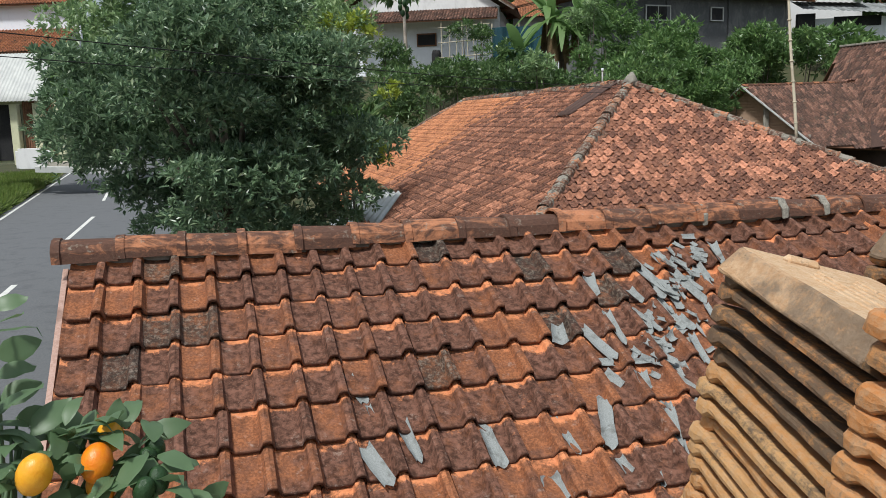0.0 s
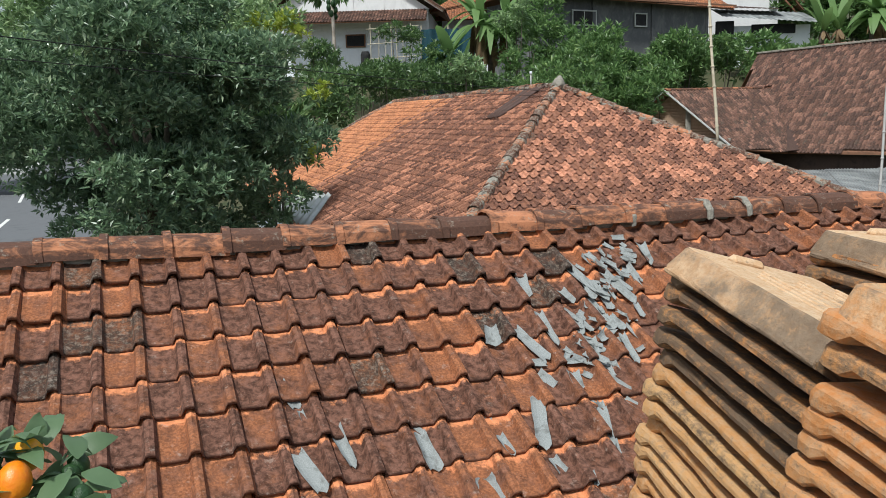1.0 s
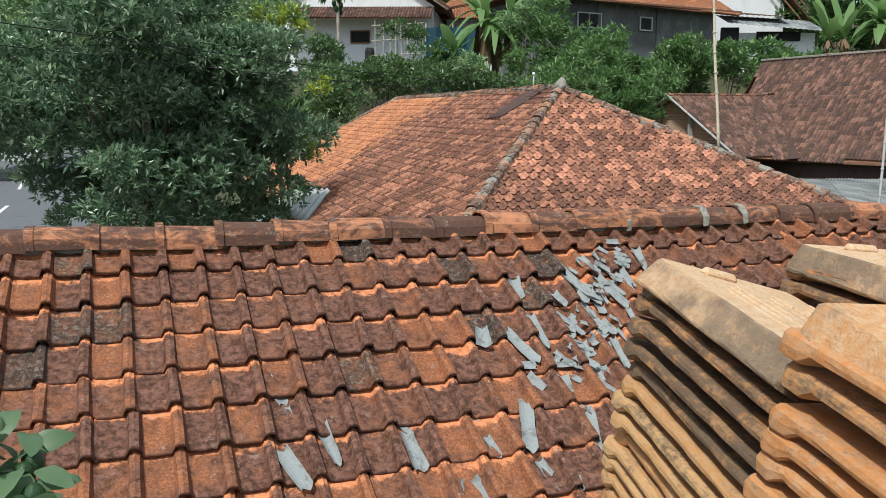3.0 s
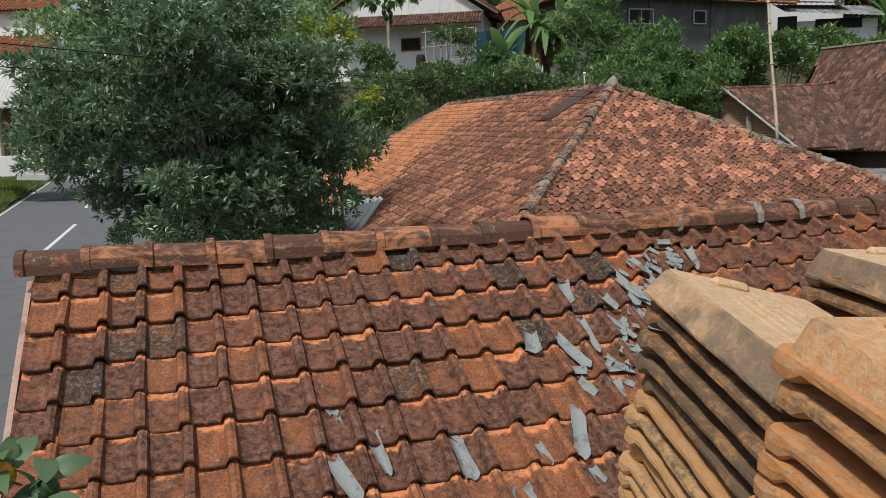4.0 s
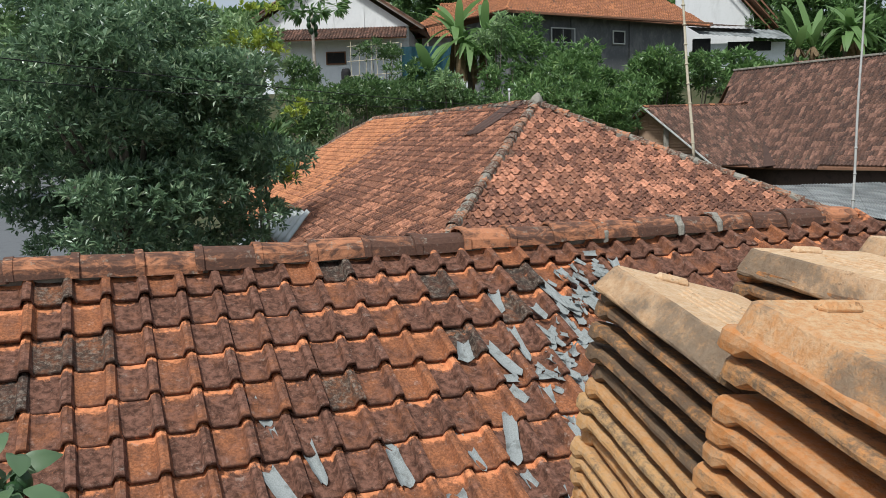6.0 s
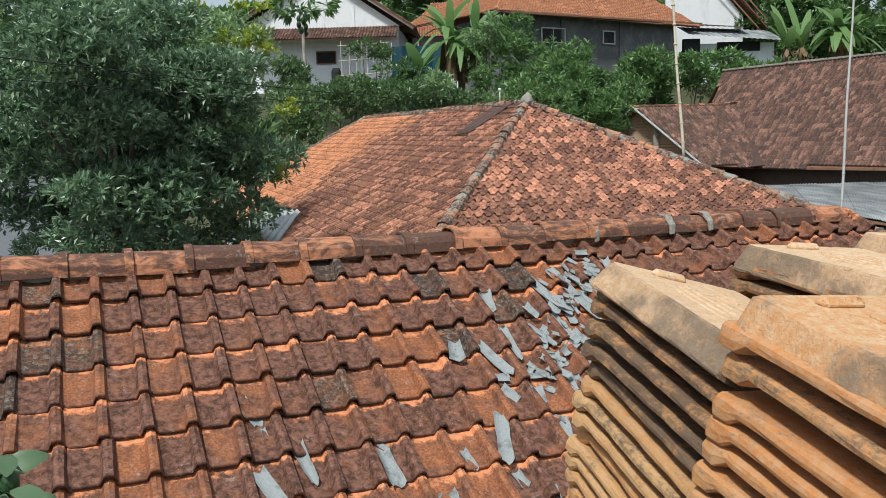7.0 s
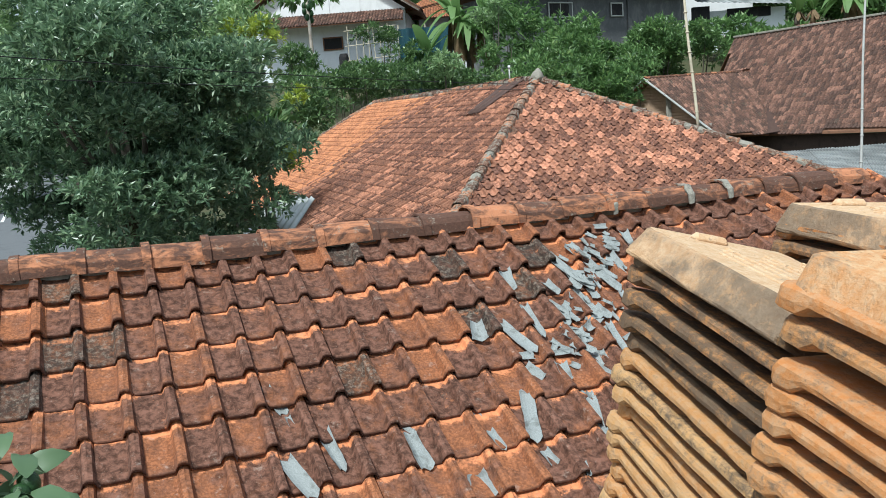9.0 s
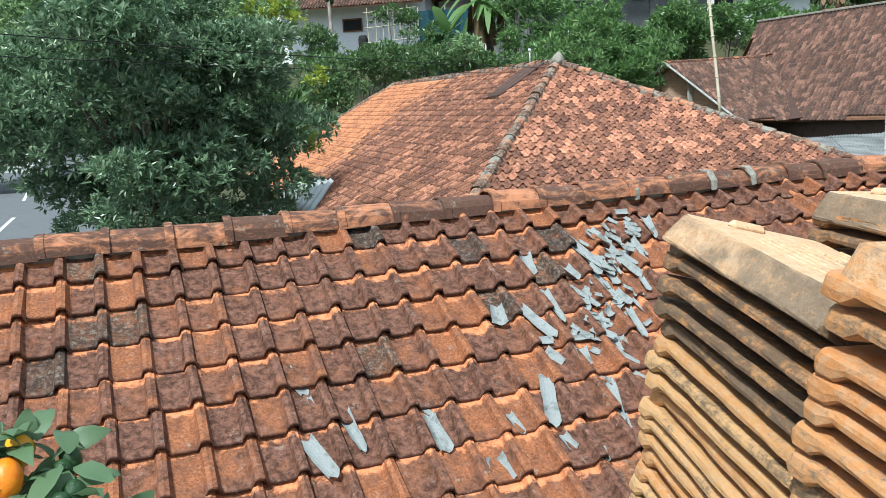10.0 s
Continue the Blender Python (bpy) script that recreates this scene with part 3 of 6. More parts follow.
def build_hipped_house():
    rng = random.Random(5)
    house = empty("house", (10.5, 18, 1.2), "house with a hipped roof of old orange clay tiles", "house")
    A, B = HIP_A, HIP_B
    L, R = A + (HIP_L - A) * 1.5, A + (HIP_R - A) * 1.5
    # far corners
    LF = Vector((L.x + 0.1, B.y + 3.5, L.z))
    RF = Vector((R.x + 0.1, B.y + 3.5, R.z))
    faces = {"front": (A, L, R), "left": (A, B, LF, L), "right": (A, R, RF, B), "rear": (B, RF, LF)}
    for key, pts in faces.items():
        n = (pts[1] - pts[0]).cross(pts[2] - pts[0]).normalized()
        if n.z < 0:
            n = -n
        v, f = slab_mesh([p - n * 0.03 for p in pts], 0.05, -n)
        child("roof_deck", mesh_of("roof_deck", v, f, mat_brown_wood), house)
        along = Vector((0, 0, 1)).cross(n)
        low = min(pts, key=lambda p: p.z)
        fr = face_frame(low, along, n)
        mats = [wobble(rng, q, 0.008, 2.0) for q in tiled_polygon(fr, pts, rng, 0.205, 0.245, 0.8)]
        if key == "front":
            me = mesh_of("roof_tile", TILE_WAVE[0], TILE_WAVE[1], mat_hip_tile, uvs=TILE_WAVE[2])
            mats.sort(key=lambda q: -q.translation.z)
            for m in mats[:300]:
                child("roof_tile", me, house, m)
            if mats[300:]:
                tagged(child("roof_tiles", joined_tiles("roof_tiles", mats[300:], TILE_WAVE, mat_hip_tile_joined), house), kind="stuff")
        elif key == "left":
            # the stretch towards the road has been relaid with newer tiles
            fresh = [q for q in mats if q.translation.y > 20.2 + rng.gauss(0, 0.9)]
            worn = [q for q in mats if q not in fresh]
            tagged(child("roof_tiles", joined_tiles("roof_tiles", fresh, TILE_WAVE, mat_hip_tile_new), house, None, "cleaner orange tiles"), kind="stuff")
            tagged(child("roof_tiles", joined_tiles("roof_tiles", worn, TILE_WAVE, mat_hip_tile_joined), house), kind="stuff")
        else:
            tagged(child("roof_tiles", joined_tiles("roof_tiles", mats, TILE_WAVE, mat_hip_tile_joined), house), kind="stuff")
    cap = cap_mesh(0.34, 0.225, 0.105, mat_hip_cap, 6, 0.014)
    for p, q in ((L, A), (R, A), (A, B), (LF, B), (RF, B)):
        cap_run(p + Vector((0, 0, 0.03)), q + Vector((0, 0, 0.03)), house, cap, 0.31, rng, 2.6)
        # a lumpy bed of mortar squeezed out under the caps
        steps = max(2, int((q - p).length / 0.12))
        v, f = tube([p.lerp(q, k / steps) + Vector((rng.uniform(-0.02, 0.02), rng.uniform(-0.02, 0.02), rng.uniform(0.0, 0.03))) for k in range(steps + 1)], [rng.uniform(0.085, 0.125) for k in range(steps + 1)], 7)
        child("hip_mortar", mesh_of("hip_mortar", v, f, mat_lime), house)
    # a pointed lump of mortar where the hips meet
    bm = bmesh.new()
    bmesh.ops.create_icosphere(bm, subdivisions=3, radius=0.17, matrix=Matrix.Translation(A + Vector((0, -0.05, 0.06))))
    for w in bm.verts:
        w.co += Vector((0, 0, 0.07 * max(0.0, 1 - (w.co.xy - A.xy).length / 0.12))) + noise.noise_vector(w.co * 6.0) * 0.06
    part("ridge_finial", bm, mat_lime, house, "pale lump of mortar at the peak")
    # rusty sheet bent over the ridge and down the slope
    n = (B - A).cross(L - A).normalized()
    n = -n if n.z < 0 else n
    sheet_corners = [Vector(p) + n * 0.10 for p in ((10.60, 13.75, 6.37), (10.60, 14.75, 6.36), (9.25, 14.55, 5.58), (9.32, 13.75, 5.62))]
    sheet_roof("repair_sheet", sheet_corners, 3, mat_rust, house, "rusty brown sheet patching the ridge", 0.02)
    pipe = A.lerp(B, 0.11)
    bar("ridge_pipe", pipe, pipe + Vector((0, 0, 0.42)), 0.02, mat_pipe, house, 8)
    bar("pipe_cap", pipe + Vector((0, 0, 0.40)), pipe + Vector((0, 0, 0.47)), 0.035, mat_white, house, 8, "small white cap")
    cx, cy, wx, wy = (L.x + R.x) / 2, (L.y + LF.y) / 2, R.x - L.x - 1.4, LF.y - L.y - 1.4
    for c, sz in (((cx, cy - wy / 2, 1.6), (wx, 0.15, 1.6)), ((cx, cy + wy / 2, 2.1), (wx, 0.15, 3.0)), ((cx - wx / 2, cy, 1.6), (0.15, wy, 1.6)), ((cx + wx / 2, cy, 1.6), (0.15, wy, 1.6))):
        part("wall", boxed(c, sz), mat_white, house)


# ---- foliage ----
def leaf_cloud(rng, centres, out_dirs, leaves, length, width, droop, spread=0.9):
    """Rosettes of folded leaves: verts and faces for one joined mesh."""
    n = len(centres)
    c = np.repeat(np.asarray(centres), leaves, 0)
    d = np.repeat(np.asarray(out_dirs), leaves, 0)
    r = rng.normal(size=(n * leaves, 3))
    w = d + r * spread
    w[:, 2] -= droop
    w /= np.linalg.norm(w, axis=1)[:, None]
    ln = length * rng.uniform(0.6, 1.25, n * leaves)[:, None]
    side = np.cross(w, rng.normal(size=w.shape) * 0.35 + (0, 0, 1))
    side /= np.linalg.norm(side, axis=1)[:, None] + 1e-9
    up = np.cross(side, w)
    wd = width * rng.uniform(0.7, 1.2, n * leaves)[:, None]
    p0 = c + w * ln * 0.12
    mid = c + w * ln * 0.55
    tip = c + w * ln - up * ln * 0.16
    a, b = mid + side * wd + up * wd * 0.25, mid - side * wd + up * wd * 0.25
    verts = np.stack([p0, a, tip, b], 1).reshape(-1, 3)
    k = np.arange(n * leaves) * 4
    faces = np.concatenate([np.stack([k, k + 1, k + 2], 1), np.stack([k, k + 2, k + 3], 1)])
    return verts, faces.tolist()


def crown_points(rng, clumps, per, squash=0.58):
    """Rosette places on the upper shells of overlapping clumps (x, y, z, radius), with few below."""
    pts, dirs = [], []
    for x, y, z, r in clumps:
        k = max(8, int(per * r * r))
        u = rng.normal(size=(2 * k, 3))
        u /= np.linalg.norm(u, axis=1)[:, None]
        u = u[(u[:, 2] > -0.15) | (rng.random(2 * k) < 0.16)][:k]
        rad = r * rng.uniform(0.62, 1.1, len(u))
        p = u * rad[:, None] * (1, 1, squash) + (x, y, z)
        pts.append(p)
        dirs.append(u * 0.8 + (0, 0, 0.7))
    return np.concatenate(pts), np.concatenate(dirs)


def clump_tree(rng, centre, radii, count, size):
    """Clumps scattered over an uneven ellipsoid."""
    out = []
    for i in range(count):
        u = rng.normal(size=3)
        u /= np.linalg.norm(u)
        s = rng.uniform(0.5, 1.0)
        p = np.array(centre) + u * np.array(radii) * s
        out.append((*p, size * rng.uniform(0.5, 1.35)))
    return out


def build_tree(name, place, centre, radii, count, size, per, label, mat, seed, leaf=(0.17, 0.028), leaves=8, shoots=0, limbs=9, lean=None, extra=()):
    rng = np.random.default_rng(seed)
    tree = empty(name, place, label, "tree")
    top = Vector(centre)
    base = Vector(place)
    pts = [base, base.lerp(top, 0.35) + Vector((0.1, 0.05, 0)), base.lerp(top, 0.7), top]
    v, f = tube(pts, [0.16, 0.13, 0.1, 0.05], 9)
    clumps = clump_tree(rng, centre, radii, count, size)
    if lean:
        # the lower branches on the road side have been cut back
        clumps = [c for c in clumps if c[0] > lean[0] + lean[2] * max(0.0, lean[1] - c[2])]
    clumps += list(extra)
    for cl in clumps[:limbs]:
        s = base.lerp(top, rng.uniform(0.35, 0.8))
        e = Vector(cl[:3])
        v2, f2 = tube([s, s.lerp(e, 0.5) + Vector((0, 0, 0.15)), e], [0.06, 0.04, 0.015], 6)
        f += [tuple(i + len(v) for i in q) for q in f2]
        v += v2
    child("trunk", mesh_of("trunk", v, f, mat_bark, True), tree)
    p, d = crown_points(rng, clumps, per)
    v, f = leaf_cloud(rng, p, d, leaves, leaf[0], leaf[1], 0.1)
    tagged(child("crown", mesh_of("crown", v, f, mat), tree), kind="stuff")
    if shoots:
        high = p[np.argsort(-(p[:, 2] + 0.4 * p[:, 0]))[: shoots * 12]]
        pick = high[rng.choice(len(high), shoots, False)]
        around = np.concatenate([pick + rng.normal(size=pick.shape) * 0.07 for _ in range(5)])
        v, f = leaf_cloud(rng, around, np.tile((0, 0, 1.0), (len(around), 1)), 9, leaf[0] * 0.9, leaf[1] * 1.3, -0.2)
        tagged(child("young_shoot", mesh_of("young_shoot", v, f, mat_shoot), tree, None, "bright yellow-green young leaves"), kind="stuff")
    return tree


build_near_house()
build_tree("tree", (1.2, 7.2, 2.0), (1.08, 7.1, 5.85), (2.4, 1.9, 2.0), 92, 0.56, 400, "large roadside tree with dense glossy dark green leaves", mat_leaf, 11, (0.125, 0.022), 9, lean=(-1.0, 6.3, 0.55),
           extra=((2.55, 7.3, 4.3, 0.45), (3.0, 7.2, 5.15, 0.4), (2.2, 6.9, 4.1, 0.45),
                  (-1.04, 8.59, 5.3, 0.5), (-0.62, 8.62, 5.14, 0.45), (-0.21, 7.98, 4.85, 0.42), (0.13, 8.14, 4.67, 0.45), (-1.24, 9.17, 5.73, 0.5), (0.51, 7.87, 4.57, 0.4)))


# ---- the brown gabled houses ----
def slab_part(name, corners, thick, down, material, parent, label=""):
    v, f = slab_mesh(corners, thick, down)
    return child(name, mesh_of(name, v, f, material), parent, None, label)


def up_normal(a, b, c):
    n = (Vector(b) - Vector(a)).cross(Vector(c) - Vector(a)).normalized()
    return -n if n.z < 0 else n


def tiled_slope(pts, parent, rng, material, pitch=PITCH, row=0.25, deck=True):
    """A flat roof slope: its deck and its tiles."""
    pts = [Vector(p) for p in pts]
    n = up_normal(pts[-1], pts[-2], pts[0])
    pts = [p - n * (p - pts[-1]).dot(n) for p in pts]
    if deck:
        slab_part("roof_deck", [p - n * 0.03 for p in pts], 0.06, -n, mat_brown_wood, parent)
    fr = face_frame(min(pts, key=lambda p: p.z), Vector((0, 0, 1)).cross(n), n)
    mats = tiled_polygon(fr, pts, rng, pitch, row)
    tagged(child("roof_tiles", joined_tiles("roof_tiles", mats, TILE_WAVE, material), parent), kind="stuff")


def bar(name, a, b, radius, material, parent, sides=6, label=""):
    v, f = tube([a, b], radius, sides)
    return child(name, mesh_of(name, v, f, material, sides > 6), parent, None, label)


def stick(name, a, b, w, h, material, parent):
    """A rectangular lath from a to b."""
    a, b = Vector(a), Vector(b)
    d = (b - a)
    m = Matrix.Translation((a + b) / 2) @ d.to_track_quat("X", "Z").to_matrix().to_4x4()
    return part(name, boxed((0, 0, 0), (d.length, w, h), m, min(w, h) * 0.15), material, parent)


def sheet_roof(name, corners, waves, material, parent=None, label="", amp=0.02, rows=4):
    """A corrugated sheet between four corners (top left, top right, bottom right, bottom left)."""
    tl, tr, br, bl = [Vector(c) for c in corners]
    n = up_normal(tl, tr, bl)
    cols = waves * 6
    verts = []
    for layer in (0, 1):
        for j in range(rows + 1):
            for i in range(cols + 1):
                u, v = i / cols, j / rows
                p = tl.lerp(tr, u).lerp(bl.lerp(br, u), v)
                step = 0.012 * (v * 2.0 % 1.0)
                verts.append(p + n * (amp * math.sin(2 * math.pi * waves * u) + step - 0.006 * layer))
    w = cols + 1
    o = w * (rows + 1)
    faces = []
    for j in range(rows):
        for i in range(cols):
            k = j * w + i
            faces += [(k, k + 1, k + w + 1, k + w), (k + o + w, k + o + w + 1, k + o + 1, k + o)]
    for i in range(cols):
        k = rows * w + i
        faces.append((k, k + 1, k + 1 + o, k + o))
    return child(name, mesh_of(name, verts, faces, material, True), parent, None, label)


def build_brown_houses():
    rng = random.Random(9)
    house = empty("house", (20, 16, 1.5), "long house with a big dark brown clay tile roof", "house")
    TL, BL, BR = Vector((32.682, 33.241, 8.559)), Vector((30.340, 27.570, 3.662)), Vector((31.688, 21.035, 3.756))
    TR = Vector((34.649, 23.845, 8.735))
    TR2, BR2 = TL + (TR - TL) * 1.7, BL + (BR - BL) * 2.2
    BL2 = BL + (BL - BR) * 0.55
    TL2 = TL + (TR - TL) * 0.06
    tiled_slope([TL2, TR2, BR2, BL2], house, rng, mat_brown_tile, 0.2, 0.25)
    back = Vector((3.6, 8.0, 0))
    slab_part("roof_back", [TL2, TR2, TR2 + back - Vector((0, 0, 4.6)), TL2 + back - Vector((0, 0, 4.6))], 0.08, (0, 0, -1), mat_brown_wood, house)
    stick("ridge_flashing", TL2 + Vector((0, 0, 0.06)), TR2 + Vector((0, 0, 0.06)), 0.24, 0.1, mat_lime, house)
    inward = Vector((0.25, 0.8, 0))
    for a, b in ((BL2, BR2),):
        # wall below the eave, its shade put into the wood colour
        slab_part("wall", [a + inward - Vector((0, 0, 0.15)), b + inward - Vector((0, 0, 0.15)), Vector((b.x, b.y, 1.2)) + inward, Vector((a.x, a.y, 1.2)) + inward], 0.15, (0.1, 0.3, 0), mat_shaded_wood, house)
    stick("eave_board", BL2 - Vector((0, 0, 0.05)), BR2 - Vector((0, 0, 0.05)), 0.03, 0.12, mat_brown_wood, house)
    # the wing with the brick gable
    wing = empty("house_wing", (16, 16, 1.5), "brick gabled wing with a brown clay tile roof", "house")
    PK, RR, VB, RE, LE = Vector((25.417, 30.411, 6.690)), Vector((33.078, 30.651, 6.746)), Vector((30.074, 27.121, 3.659)), Vector((27.167, 27.321, 3.898)), Vector((25.071, 32.329, 5.479))
    tiled_slope([PK, RR, VB, RE], wing, rng, mat_brown_tile, 0.2, 0.25)
    LEb = LE + (RR - PK) * 1.0
    tiled_slope([PK, LE, LEb, RR], wing, rng, mat_brown_tile, 0.2, 0.25)
    stick("barge_board", PK + Vector((-0.03, -0.03, -0.02)), RE + Vector((-0.03, -0.03, -0.02)), 0.05, 0.085, mat_fibre, wing)
    stick("barge_board", PK + Vector((-0.03, -0.03, -0.02)), LE + Vector((-0.03, -0.03, -0.02)), 0.05, 0.085, mat_fibre, wing)
    cap = cap_mesh(0.34, 0.2, 0.09, mat_ridge)
    cap_run(PK, RR, wing, cap, 0.31, rng)
    # gable wall, set back under the overhang, laid in thin brick courses
    d = (RR - PK).normalized() * 0.45
    w0, w1, w2 = PK + d - Vector((0, 0, 0.2)), RE + d - Vector((0, 0, 0.15)), LE + d - Vector((0, 0, 0.15))
    low = Vector((0, 0, -4))
    slab_part("gable_wall", [w0, w1, w1 + low, w2 + low, w2], 0.15, d.normalized(), mat_brick, wing)
    k = 0
    across = (w1 - w2)
    across.z = 0
    across.normalize()
    out = -d.normalized() * 0.012
    while k < 20:
        z = w0.z - 0.2 - k * 0.14
        left = w2 + (w0 - w2) * max(0.0, min(1.0, (z - w2.z) / (w0.z - w2.z))) if z > w2.z else w2
        right = w1 + (w0 - w1) * max(0.0, min(1.0, (z - w1.z) / (w0.z - w1.z))) if z > w1.z else w1
        a, b = Vector((left.x, left.y, z)), Vector((right.x, right.y, z))
        mm = Matrix.Translation((a + b) / 2 + out) @ (b - a).to_track_quat("X", "Z").to_matrix().to_4x4()
        if (b - a).length > 0.15:
            part("brick_course", boxed((0, 0, 0), ((b - a).length, 0.04, 0.105), mm, 0.01), mat_brick, wing)
        k += 1
    bm = boxed((0, 0, 0), (0.24, 0.12, 2.6), Matrix.Translation(w0 + (w1 - w0) * 0.25 - Vector((0, 0, 1.2)) + out * 4), 0.01)
    part("concrete_post", bm, mat_mortar, wing)
    bm = boxed((0, 0, 0), (2.2, 0.12, 0.3), Matrix.Translation(w0 + (w1 - w0) * 0.55 - Vector((0, 0, 0.75)) + out * 4) @ across.to_track_quat("X", "Z").to_matrix().to_4x4(), 0.01)
    part("concrete_beam", bm, mat_mortar, wing)
    slab_part("valley_gutter", [RR.lerp(VB, 0.45) + Vector((-0.2, -0.1, 0.1)), RR.lerp(VB, 0.45) + Vector((0.5, -0.1, 0.14)), VB + Vector((0.6, -0.25, 0.1)), VB + Vector((-0.3, -0.25, 0.06))], 0.02, (0, 0, 1), mat_rust, wing, "rusty sheet-metal valley gutter")
    # lean-to sheets below
    lean = empty("lean_to", (19, 11, 1.5), "lean-to roof of grey corrugated sheets", "shed")
    a, b, c, e = Vector((27.339, 26.319, 2.910)), Vector((33.383, 19.415, 3.253)), Vector((26.088, 13.778, 2.198)), Vector((22.081, 18.274, 3.058))
    for i in range(9):
        u0, u1 = i / 9, (i + 1.06) / 9
        lift = Vector((0, 0, 0.02 * (i % 2)))
        sheet_roof("roof_sheet", (a.lerp(b, u0) + lift, a.lerp(b, u1) + lift, e.lerp(c, u1) + lift, e.lerp(c, u0) + lift), 9, mat_zinc, lean)
    for u in (0.02, 0.5, 0.98):
        p = e.lerp(c, u)
        part("post", boxed((p.x, p.y + 0.1, (p.z + 1.2) / 2 - 0.1), (0.1, 0.1, p.z - 1.2)), mat_wood, lean)
    stick("front_beam", e - Vector((0, -0.1, 0.1)), c - Vector((0, -0.1, 0.1)), 0.06, 0.1, mat_brown_wood, lean)


# ---- poles on the roofs ----
def build_pole(name, pts, radius, material, label, joints=0):
    pole = empty(name, pts[0], label, "antenna pole")
    pts = [Vector(p) for p in pts]
    pts = [pts[0].lerp(pts[1], i / 10) + Vector((0.012 * math.sin(i), 0, 0)) for i in range(11)]
    v, f = tube(pts, [radius * (1 - 0.03 * i) for i in range(11)], 8)
    child("pole", mesh_of("pole", v, f, material, True), pole)
    for i in range(joints):
        a, b = pts[i + 1], pts[i + 1] + (pts[-1] - pts[0]).normalized() * 0.03
        bar("joint", a, b, radius * 1.25, material, pole, 8)
    return pole


# ---- houses up the slope ----
def facade(left, right, size=SPREAD):
    """A frame on a facade: x to its right, y into the house, z up."""
    a, b = Vector(left), Vector(right)
    x = (b - a)
    x.z = 0
    x.normalize()
    return Matrix.Translation(a) @ Matrix((x, Vector((0, 0, 1)).cross(x), Vector((0, 0, 1)))).transposed().to_4x4() @ Matrix.Scale(size, 4)


def wall_window(fr, x0, x1, z0, z1, parent, frame_mat, pane_mat, bars=0, depth=0.03):
    """A framed window let into a facade."""
    # solid pane; the darkness of the room is put into its colour
    win = part("window", boxed(((x0 + x1) / 2, 0.0, (z0 + z1) / 2), (x1 - x0, 0.05, z1 - z0), fr), pane_mat, parent, "window pane coloured dark as an unlit room")
    t = 0.05
    for c, s in ((((x0 + x1) / 2, -depth, z0), (x1 - x0 + t, 0.05, t)), (((x0 + x1) / 2, -depth, z1), (x1 - x0 + t, 0.05, t)),
                 ((x0, -depth, (z0 + z1) / 2), (t, 0.05, z1 - z0)), ((x1, -depth, (z0 + z1) / 2), (t, 0.05, z1 - z0))):
        part("window_frame", boxed(c, s, fr, 0.006), frame_mat, win)
    for i in range(bars):
        x = x0 + (x1 - x0) * (i + 1) / (bars + 1)
        part("window_bar", boxed((x, -depth, (z0 + z1) / 2), (0.02, 0.02, z1 - z0), fr), frame_mat, win)
    return win


def local(fr, p):
    return fr.inverted() @ Vector(p)


